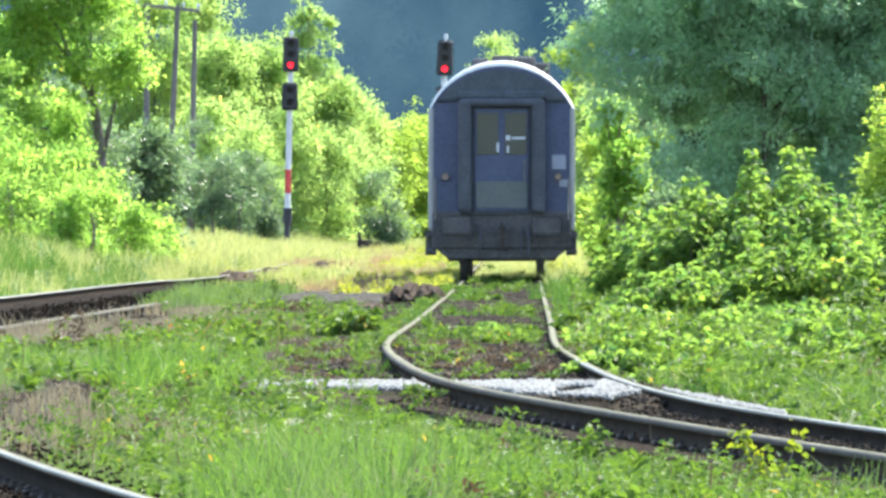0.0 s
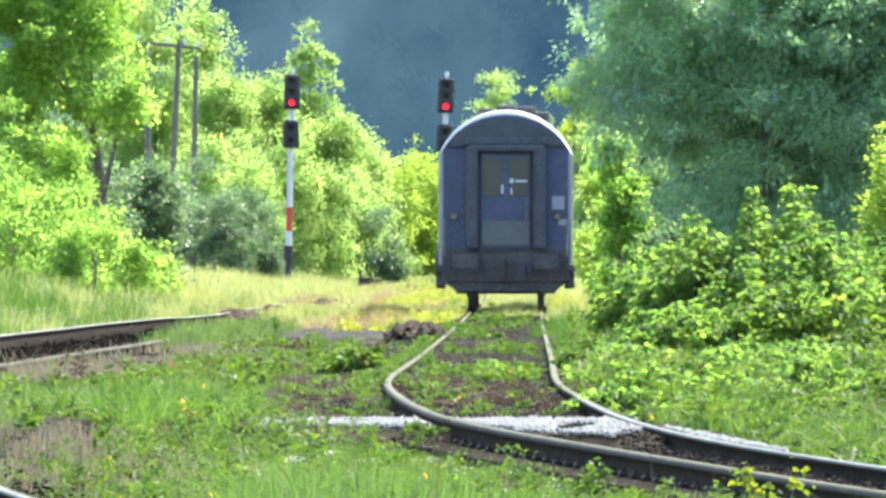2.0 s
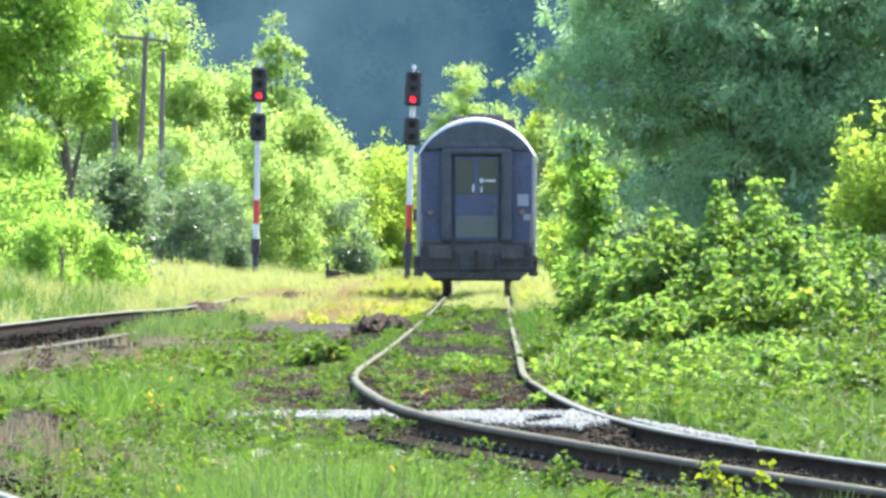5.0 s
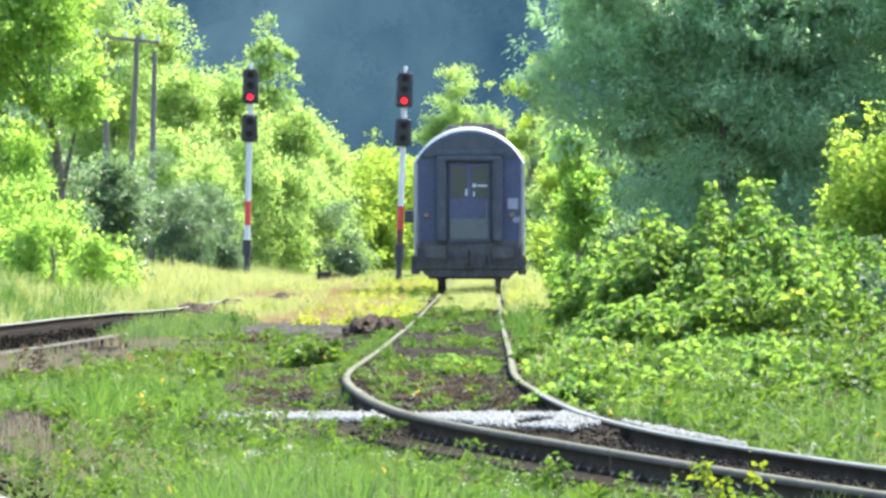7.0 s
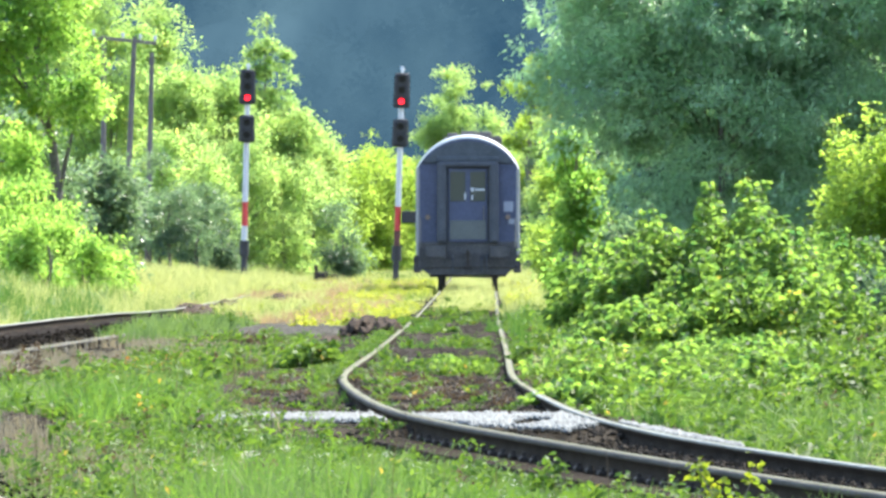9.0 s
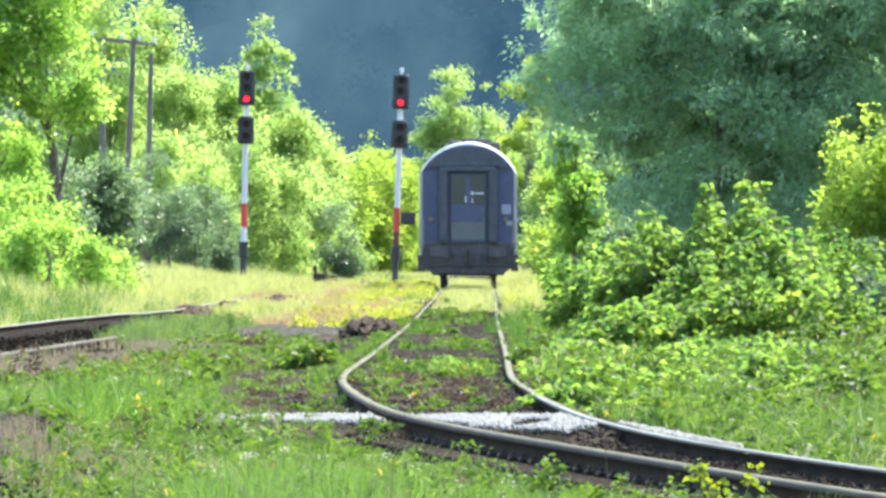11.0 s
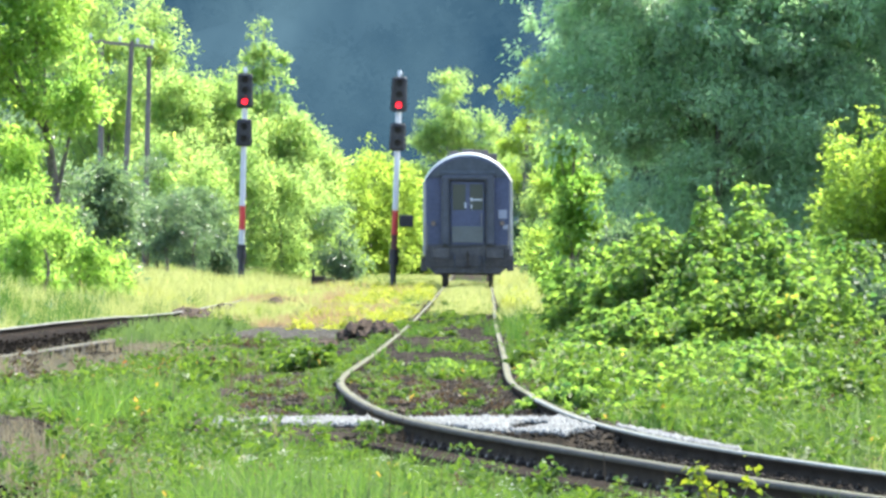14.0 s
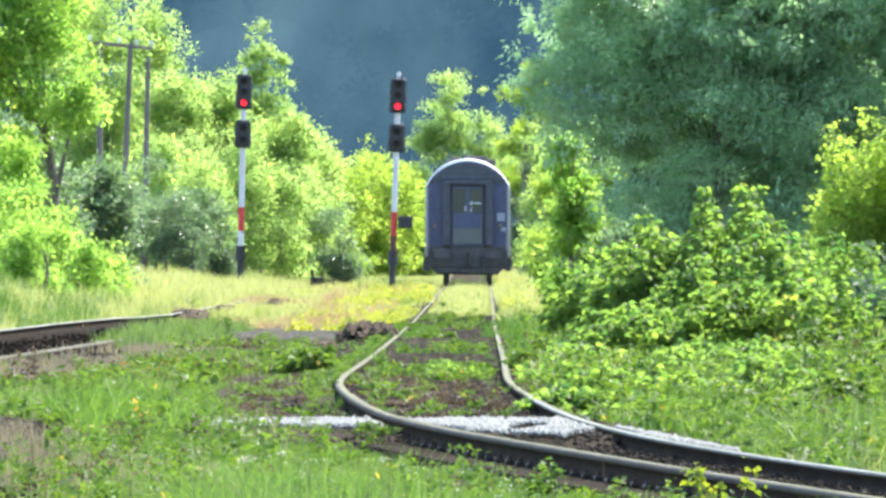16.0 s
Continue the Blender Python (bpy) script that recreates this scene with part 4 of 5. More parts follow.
blades("grass", "patchy green grass on brown soil between the tracks", 207, 16000, 112, 205, between, 0.09, 0.010, GRASS, lambda x, y: clear(x, y) & soily(x, y))
blades("dry_grass", "straw-coloured dead grass beside the siding", 201, 27000, 66, 192, lambda y: (side_x(y) + 1.1, side_x(y) + 3.2), 0.10, 0.009, GRASS_DRY, off_rails)
blades("long_grass", "long green grass on the bank beside the rails", 202, 56000, 60, 240, bank, 0.22, 0.009, GRASS, off_rails, 1.0, 0.5, 2.0)
blades("long_grass", "grey-green long grass on the bank beside the rails", 229, 16000, 66, 130, bank, 0.22, 0.008, GRASS_SOFT, off_rails, 1.0, 0.6, 2.0, 6)
blades("dry_grass", "pale seeding grass on the bank beside the rails", 208, 2600, 84, 150, bank, 0.3, 0.006, GRASS_PALE, off_rails)
blades("meadow_grass", "sunlit bleached grass of the meadow beside the siding", 203, 150000, 150, 520, lambda y: (side_x(y) - 12, side_x(y) - 0.9), 0.42, 0.007, GRASS_PALE, None, 2.0, 0.45, 1.0)
blades("meadow_grass", "green weedy grass on the siding's bank", 209, 40000, 150, 300, lambda y: (side_x(y) - 7, side_x(y) - 1.1), 0.4, 0.008, GRASS, None, 2.0)
blades("meadow_grass", "short yellow-green grass between the far tracks", 204, 110000, 250, 560, lambda y: (side_x(y) - 1.2, main_x(y) - 1.0), 0.15, 0.007, GRASS_PALE, None, 2.0)
blades("grass", "green grass growing between the rails", 205, 9500, 97, 560, lambda y: (main_x(y) - 0.7, main_x(y) + 0.7), 0.11, 0.010, GRASS, lambda x, y: off_rails(x, y) & ((soily(x, y) & ((tufty(x, y) & (weedy(x, y) | (y > 170))) | (y > 236))) | (y < 99)) & ~((y > 99.5) & (y < 116)) & ~((y > 236) & (y < 262)))
blades("lineside_grass", "lush green grass along the foot of the hedge", 206, 40000, 200, 560, lambda y: (main_x(y) + np.interp(y, [200, 250, 300], [1.0, 2.0, 2.3]), main_x(y) + 4.5), 0.32, 0.009, GRASS, None, 2.0)
blades("lineside_grass", "sunlit yellow-green grass beside the far rails", 225, 36000, 225, 560, lambda y: (main_x(y) + 0.95, main_x(y) + 2.6), 0.28, 0.009, GRASS_PALE, None, 2.0)
blades("dry_grass", "pinkish tan dry grass between the far tracks", 226, 46000, 240, 420, lambda y: (side_x(y) - 1.5, main_x(y) - 1.6), 0.20, 0.008, GRASS_TAN, patchy(21.0, -0.08, 0.35, 0.035), 2.0)
weeds("weeds", "broad-leaved green weeds between the two tracks", 210, 1500, 54, 150, between, 0.2, 0.085, WEED, lambda x, y: clear(x, y) & weedy(x, y))
weeds("weeds", "small clover-like weeds in the grass", 228, 2600, 52, 104, between, 0.13, 0.045, WEED, clear)
weeds("weeds", "dense broad-leaved weeds on brown soil", 214, 620, 108, 200, lambda y: (side_x(y) + 1.6, main_x(y) - 1.0), 0.2, 0.085, WEED, lambda x, y: clear(x, y) & tufty(x, y))
weeds("weeds", "broad-leaved weeds on the grassy bank", 211, 4600, 72, 220, lambda y: (main_x(y) + 1.1, main_x(y) + 5.5), 0.36, 0.08, WEED, off_rails)
weeds("weeds", "tiny withered weeds on the brown ballast", 222, 260, 99, 122, lambda y: (main_x(y) - 1.6, main_x(y) + 1.3), 0.06, 0.04, DEAD_WEED, off_rails)
weeds("weeds", "tiny green weeds on the brown ballast", 223, 240, 99, 130, lambda y: (main_x(y) - 1.8, main_x(y) + 1.4), 0.08, 0.05, WEED, off_rails)
blades("meadow_grass", "fresh green tufts in the bleached meadow", 224, 30000, 250, 560, lambda y: (side_x(y) - 8, main_x(y) - 1.0), 0.17, 0.008, GRASS, patchy(14.0, 0.0, 0.3, 0.03), 2.0)
weeds("meadow_herbs", "tall yellow-flowering herbs in the sunlit meadow", 230, 900, 262, 470, lambda y: (side_x(y) - 7, main_x(y) - 1.2), 0.36, 0.055, MEADOW_HERB, patchy(27.0, 0.08, 0.35, 0.03))
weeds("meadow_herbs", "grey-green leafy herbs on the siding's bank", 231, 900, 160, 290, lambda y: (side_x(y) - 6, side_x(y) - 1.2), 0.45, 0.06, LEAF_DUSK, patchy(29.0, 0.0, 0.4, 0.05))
blades("meadow_grass", "yellow-green grass between the far rails", 233, 14000, 262, 460, lambda y: (main_x(y) - 0.66, main_x(y) + 0.66), 0.15, 0.009, GRASS_PALE, None, 2.0)
weeds("meadow_herbs", "bright yellow-green herbs beside the far rails", 234, 1200, 232, 430, lambda y: (main_x(y) - 3.2, main_x(y) - 0.95), 0.26, 0.06, MEADOW_HERB, patchy(31.0, -0.05, 0.4, 0.03))
weeds("meadow_herbs", "bright yellow-green herbs at the foot of the hedge", 235, 420, 240, 460, lambda y: (main_x(y) + 1.0, main_x(y) + 2.6), 0.34, 0.06, MEADOW_HERB, patchy(33.0, -0.1, 0.5, 0.04))
blades("meadow_grass", "grass growing over the siding's near rail", 236, 5200, 186, 240, lambda y: (side_x(y) + 0.45, side_x(y) + 1.3), 0.24, 0.010, GRASS_SOFT, None, 2.0)
weeds("weeds", "leafy weeds growing over the siding's near rail", 237, 170, 186, 236, lambda y: (side_x(y) + 0.5, side_x(y) + 1.3), 0.26, 0.07, WEED)
blades("grass", "short grass before the strip of chippings", 238, 14000, 82, 93.6, lambda y: (main_x(y) - 3.0, main_x(y) - 0.98), 0.075, 0.009, GRASS, off_rails, 2.0, 0.6)
weeds("weeds", "low weeds before the strip of chippings", 239, 240, 84, 93.2, lambda y: (main_x(y) - 2.8, main_x(y) - 1.1), 0.10, 0.055, WEED, off_rails)
weeds("withered_dock", "dark brown withered dock in dry grass", 240, 16, 112.5, 117, lambda y: (-4.0 + 0 * y, -3.72 + 0 * y), 0.34, 0.07, DEAD_WEED)
weeds("dry_leaves", "pale dry leaves lying in the grass", 241, 34, 82, 91, lambda y: (main_x(y) - 3.1, main_x(y) - 1.3), 0.09, 0.075, GRASS_STRAW, off_rails)
weeds("sorrel", "rust-orange seeding sorrel among green weeds", 242, 12, 121, 129, lambda y: (-3.15 + 0 * y, -2.7 + 0 * y), 0.2, 0.05, SORREL)
for o in (-0.93, -0.66, 0.66, 0.9):
    blades("grass", "thin grass growing along the rail's foot", 243 + int(o * 10), 1700, 100, 330, lambda y, o=o: (main_x(y) + o - 0.05, main_x(y) + o + 0.05), 0.10, 0.008, GRASS, patchy(41.0 + o, 0.05, 1.0, 0.12), 1.0, 0.5)
weeds("weeds", "small leafy weeds along the rail's foot", 250, 130, 100, 240, lambda y: (main_x(y) - 1.05, main_x(y) - 0.83), 0.13, 0.05, WEED)
weeds("weeds", "small leafy weeds along the far rail's foot", 251, 110, 100, 240, lambda y: (main_x(y) + 0.84, main_x(y) + 1.05), 0.15, 0.05, WEED)
blades("dry_grass", "dead grass leaning over the siding's near rail", 252, 1300, 104, 190, lambda y: (side_x(y) + 0.8, side_x(y) + 1.15), 0.16, 0.008, GRASS_DRY, patchy(51.0, 0.0, 1.0, 0.15), 1.0, 0.6)
blades("dry_grass", "dead grass on the siding's black bank", 253, 2600, 112, 300, lambda y: (side_x(y) - 1.15, side_x(y) - 0.5), 0.15, 0.009, GRASS_DRY, patchy(52.0, 0.1, 1.0, 0.12), 1.0, 0.6)
weeds("weeds", "small weeds sprouting between the rails", 212, 420, 117, 300, lambda y: (main_x(y) - 0.6, main_x(y) + 0.6), 0.14, 0.07, WEED, lambda x, y: off_rails(x, y) & tufty(x, y))
weeds("weeds", "low yellow-green weeds crowding the near rail", 232, 620, 62, 95, lambda y: (main_x(y) - 2.3, main_x(y) - 0.93), 0.13, 0.06, WEED, off_rails)
weeds("weeds", "leafy weeds with yellowing leaves beside the rail", 213, 700, 58, 78, lambda y: (main_x(y) - 3.6, main_x(y) - 1.15), 0.22, 0.07, WEED, off_rails)
blades("meadow_grass", "tall yellow grass growing over the siding's rails", 216, 16000, 222, 420, lambda y: (side_x(y) - 1.3, side_x(y) + 1.3), 0.26, 0.008, GRASS_PALE, patchy(9.1, 0.0, 0.5, 0.05), 2.0)
blades("dead_stalks", "thin brown dead stalks standing in the grass", 215, 300, 56, 130, between, 0.34, 0.006, DEAD_WEED, None, 1.0, 0.15, 1.0, 1)
blades("dry_grass", "withered straw mixed into the green grass", 217, 17000, 52, 150, between, 0.15, 0.008, GRASS_DRY, lambda x, y: clear(x, y) & dryish(x, y), 1.0, 0.6)
weeds("weeds", "tall leafy weeds in patches among the grass", 218, 620, 56, 118, between, 0.3, 0.07, WEED, lambda x, y: clear(x, y) & leafy(x, y))
weeds("weeds", "withered brown weeds among the grass", 219, 700, 56, 190, between, 0.2, 0.06, DEAD_WEED, lambda x, y: clear(x, y) & dryish(x, y))
weeds("weeds", "withered brown weeds among long grass", 220, 160, 80, 150, bank, 0.3, 0.06, DEAD_WEED, off_rails)
weeds("wild_flowers", "small white wild flowers beside the rail", 221, 130, 60, 84, lambda y: (main_x(y) - 3.4, main_x(y) - 1.25), 0.16, 0.022, PETAL, clear)


def clods():
    """Small stones and crumbs of earth strewn over the bare soil between the tracks."""
    rng = np.random.RandomState(15)
    n = 24000
    y = np.concatenate([np.exp(rng.uniform(math.log(56), math.log(205), n - 9000)), rng.uniform(84, 101, 9000)])
    lo, hi = side_x(y) + 0.9, main_x(y) + 1.6
    x = lo + (hi - lo) * rng.uniform(0, 1, n)
    base = np.array([[1, 0, 0], [-1, 0, 0], [0, 1, 0], [0, -1, 0], [0, 0, 1], [0, 0, -1]], float)
    tri = np.array([[0, 2, 4], [2, 1, 4], [1, 3, 4], [3, 0, 4], [2, 0, 5], [1, 2, 5], [3, 1, 5], [0, 3, 5]])
    r = rng.uniform(0.008, 0.03, n)
    V = base[None] * rng.uniform(0.5, 1.5, (n, 6, 1)) * (1, 1, 0.7) * r[:, None, None] + np.stack([x, y, ground_z(x, y)], -1)[:, None]
    F = (tri[None] + (np.arange(n) * 6)[:, None, None]).reshape(-1, 3)
    tagged(new("clods", mesh_of("clods", V.reshape(-1, 3), F, BALLAST)), "brown crumbs of earth and small stones among weeds", "soil", "", "stuff")


clods()


def gravel_path():
    """A trodden grey gravel way between the tracks."""
    rng = np.random.RandomState(14)
    n = 9000
    y = rng.uniform(206, 256, n)
    lo, hi = side_x(y) + 0.95, main_x(y) - 1.3
    x = lo + (hi - lo) * rng.uniform(0, 1, n)
    base = np.array([[1, 0, 0], [-1, 0, 0], [0, 1, 0], [0, -1, 0], [0, 0, 1], [0, 0, -1]], float)
    tri = np.array([[0, 2, 4], [2, 1, 4], [1, 3, 4], [3, 0, 4], [2, 0, 5], [1, 2, 5], [3, 1, 5], [0, 3, 5]])
    r = rng.uniform(0.03, 0.07, n)
    V = base[None] * rng.uniform(0.6, 1.2, (n, 6, 1)) * (1, 1, 0.5) * r[:, None, None] + np.stack([x, y, ground_z(x, y)], -1)[:, None]
    F = (tri[None] + (np.arange(n) * 6)[:, None, None]).reshape(-1, 3)
    tagged(new("gravel_path", mesh_of("gravel_path", V.reshape(-1, 3), F, GRAVEL)), "grey trodden gravel between the two tracks", "gravel", "", "stuff")


GRAVEL = surface("grey_gravel", (0.042, 0.040, 0.033), (0.118, 0.112, 0.095), 0.9, 0, 0.5, 20.0, 0.4, 0.0, 0.03, 0.4)
gravel_path()


def soil_heap(x, y, w, d, h, seed):
    """A lumpy heap of dug earth."""
    rng = np.random.RandomState(seed)
    bm = bmesh.new()
    bmesh.ops.create_icosphere(bm, subdivisions=4, radius=1)
    for v in bm.verts:
        c = v.co.copy()
        k = 1 + 0.35 * noise.noise(c * 2.1 + Vector((seed, 0, 0))) + 0.2 * noise.noise(c * 6 + Vector((0, seed, 0)))
        v.co = Vector((c.x * w * k, c.y * d * k, max(c.z, -0.2) * h * k))
    ob = part("earth_mound", bm, EARTH)
    ob.location = foot(x, y, 0.02)
    tagged(ob, "lumpy heap of dug brown earth beside the rail", "mound", "earth heaps")


soil_heap(-1.28, 197, 0.34, 1.8, 0.30, 1)
soil_heap(-0.92, 193, 0.26, 1.5, 0.26, 2)
soil_heap(-1.75, 180, 0.30, 1.6, 0.14, 3)
soil_heap(-4.1, 318, 0.5, 3.0, 0.25, 4)
# The next two mounds stand in for exposed brown pieces of siding rail.
soil_heap(-5.32, 266, 0.5, 4.0, 0.26, 5)
soil_heap(-4.95, 286, 0.42, 4.0, 0.24, 6)


def sapling(x, y, h, seed, label, leaf_material):
    rng = np.random.RandomState(seed)
    root = tagged(new("sapling"), label, "sapling", "saplings by the rails")
    root.location = foot(x, y, 0.02)
    tips = [Vector((rng.uniform(-0.19, 0.19), rng.uniform(-0.1, 0.1), h * f)) for f in (0.45, 0.6, 0.75, 0.88, 1.0)]
    V, F = tubes([[(Vector((0, 0, 0)), 0.007), (t * 0.5 + Vector((0, 0, 0.03)), 0.005), (t, 0.002)] for t in tips], 5)
    ob = new("stem", mesh_of("stem", V, F, BARK))
    ob.parent = root
    n = 20
    pos = np.concatenate([np.array(t)[None] + rng.normal(size=(n, 3)) * (0.04, 0.04, 0.035) for t in tips])
    al = rng.normal(size=pos.shape) * (1, 1, 0.4)
    ln = rng.uniform(0.03, 0.066, len(pos))
    V, F = leaves(rng, pos, al, ln, ln * 0.8, True)
    ob = new("foliage", mesh_of("foliage", V, F, leaf_material))
    ob.parent = root


sapling(1.58, 70.5, 0.43, 300, "small yellow-green maple sapling beside the rail", LEAF_SAPLING)
sapling(0.52, 76.0, 0.32, 301, "green leafy seedling beside the rail", WEED)


# ------------------------------------------------------------ signals
def signal(x, y, lift, lean, label, box_side, band):
    root = tagged(new("railway_signal"), label, "railway signal", "railway signals")
    root.location = foot(x, y, -lift)
    root.rotation_euler = (0, radians(lean), 0)
    bm = bmesh.new()
    box(bm, -0.24, 0.24, -0.24, 0.24, -1.0, -0.5, 0.03)
    part("concrete_base", bm, POLEWOOD, root)
    for name, z0, z1, r, mt in (("lower_mast", -0.55, 0.35, 0.105, BLACK), ("mast_collar", 0.35, 0.85, 0.165, BLACK), ("lower_band", 0.85, 1.35, 0.105, band), ("red_band", 1.35, 2.15, 0.105, RED), ("mast", 2.15, 6.62, 0.098, WHITE)):
        bm = bmesh.new()
        rod(bm, (0, 0, z0), (0, 0, z1), r, r * 0.96, 16)
        rod(bm, (0, 0, z1 - 0.03), (0, 0, z1), r + 0.015, None, 16)
        part(name, bm, mt, root, {"red_band": "red painted band", "lower_mast": "black painted foot of the mast", "mast_collar": "black collar above the foot"}.get(name, ""), smooth=False)
    bm = bmesh.new()
    rod(bm, (0, 0, 6.6), (0, 0, 6.82), 0.05, 0.035, 10)
    rod(bm, (0, 0, 6.70), (0, 0, 6.84), 0.085, 0.06, 10)
    part("cap", bm, WHITE, root, "white cap above the signal head")
    for z0, z1, lamps, lit in ((5.45, 6.62, 3, 0), (4.15, 5.08, 2, -1)):
        bm = bmesh.new()
        w = 0.275
        box(bm, -w, w, -0.28, -0.12, z0, z1, 0.09)
        for v in bm.verts:
            v.co.x *= 0.93 + 0.1 * (z1 - v.co.z) / (z1 - z0)
        head = part("signal_head", bm, BLACK, root, "black backing board of the lamps")
        bm = bmesh.new()
        box(bm, -0.2, 0.2, -0.12, 0.16, z0 + 0.08, z1 - 0.08, 0.03)
        part("lamp_case", bm, BLACK, head)
        for k in range(lamps):
            z = z0 + (z1 - z0) * (k + 0.62) / (lamps + 0.24)
            bm = bmesh.new()
            rod(bm, (0, -0.275, z), (0, -0.31, z), 0.095 if k == lit else 0.105, None, 18)
            part("lens", bm, RED_LIGHT if k == lit else LENS, head, "glowing red signal lens" if k == lit else "unlit lens")
            bm = bmesh.new()
            got = bmesh.ops.create_cone(bm, cap_ends=False, segments=20, radius1=0.15, radius2=0.15, depth=0.24, matrix=pose(0, -0.39, z, 90))
            bmesh.ops.delete(bm, geom=[v for v in got["verts"] if v.co.z < z - 0.04], context="VERTS")
            bmesh.ops.solidify(bm, geom=bm.faces[:], thickness=0.008)
            part("hood", bm, BLACK, head)
    if box_side:
        bm = bmesh.new()
        box(bm, 0.13, 0.62, -0.16, 0.12, 1.62, 2.02, 0.03)
        part("junction_box", bm, BLACK, root, "dark box bolted to the mast")
    return root


signal(-6.85, 428, 0.64, 1.3, "red light signal on a white mast with red and black bands", False, WHITE)
signal(-1.70, 424, 0.52, 1.9, "red light signal on a mast with a dull red-brown band and a side box", True, RED_BROWN)


# ------------------------------------------------------------ point lever box
def lever_box(x, y):
    root = tagged(new("point_lever_box"), "low dark point lever box in the sunlit meadow grass", "lever box")
    root.location = foot(x, y, 0.02)
    bm = bmesh.new()
    box(bm, -0.40, 0.40, -0.2, 0.2, 0.0, 0.42, 0.03)
    part("case", bm, IRON, root)
    bm = bmesh.new()
    box(bm, -0.42, 0.10, -0.22, 0.22, 0.42, 0.48, 0.02)
    part("lid", bm, IRON, root)
    bm = bmesh.new()
    rod(bm, (-0.32, -0.1, 0.46), (-0.34, -0.1, 0.72), 0.05, 0.07, 8)
    part("lever", bm, IRON, root)


lever_box(-4.1, 430)


# ------------------------------------------------------------ line poles
SAG = 0.10  # the old crossarm hangs askew


def line_pole(x, y, h, lean, arms):
    root = tagged(new("line_pole"), "grey wooden line pole with a crossarm among trees", "utility pole", "line poles")
    root.location = foot(x, y, 0.05)
    bm = bmesh.new()
    rod(bm, (0, 0, 0), (lean, 0, h), 0.12, 0.08, 12)
    part("post", bm, POLEWOOD, root)
    if arms:
        bm = bmesh.new()
        box(bm, lean - 1.45, lean + 0.75, -0.06, 0.06, h - 0.20, h - 0.08, 0.015)
        for v in bm.verts:
            v.co.z -= (v.co.x - lean) * SAG
        part("crossarm", bm, POLEWOOD, root)
        for s in (lean - 1.4, lean - 0.4, lean + 0.2, lean + 0.7):
            bm = bmesh.new()
            d = (s - lean) * SAG
            rod(bm, (s, 0, h - 0.15 - d), (s, 0, h + 0.02 - d), 0.03, None, 8)
            rod(bm, (s, 0, h - d), (s, 0, h + 0.12 - d), 0.065, 0.05, 10)
            part("insulator", bm, WHITE, root, "white insulator")


line_pole(-11.05, 434, 8.15, 0.37, True)
line_pole(-11.78, 434, 8.2, 0.06, False)
line_pole(-10.62, 450, 7.85, 0.16, False)


# ------------------------------------------------------------ the coach
def arch(s):
    """Outline of the coach's section, from one sill over the roof to the other; s shrinks the roof."""
    reach = math.asin(1.41 / 1.55)
    pts = [(-1.41, 0.98)]
    for k in range(27):
        a = reach * (k / 13 - 1)
        pts.append((1.55 * math.sin(a), 2.75 + 1.55 * math.cos(a)))
    pts.append((1.41, 0.98))
    return [(x * s, 3.0 + (z - 3.0) * s if z > 3.0 else z) for x, z in pts]


def loft(rings):
    bm = bmesh.new()
    rows = [[bm.verts.new((x, y, z)) for x, z in pts] for y, pts in rings]
    for a, b in zip(rows, rows[1:]):
        for i in range(len(a) - 1):
            bm.faces.new((a[i], a[i + 1], b[i + 1], b[i]))
    return bm


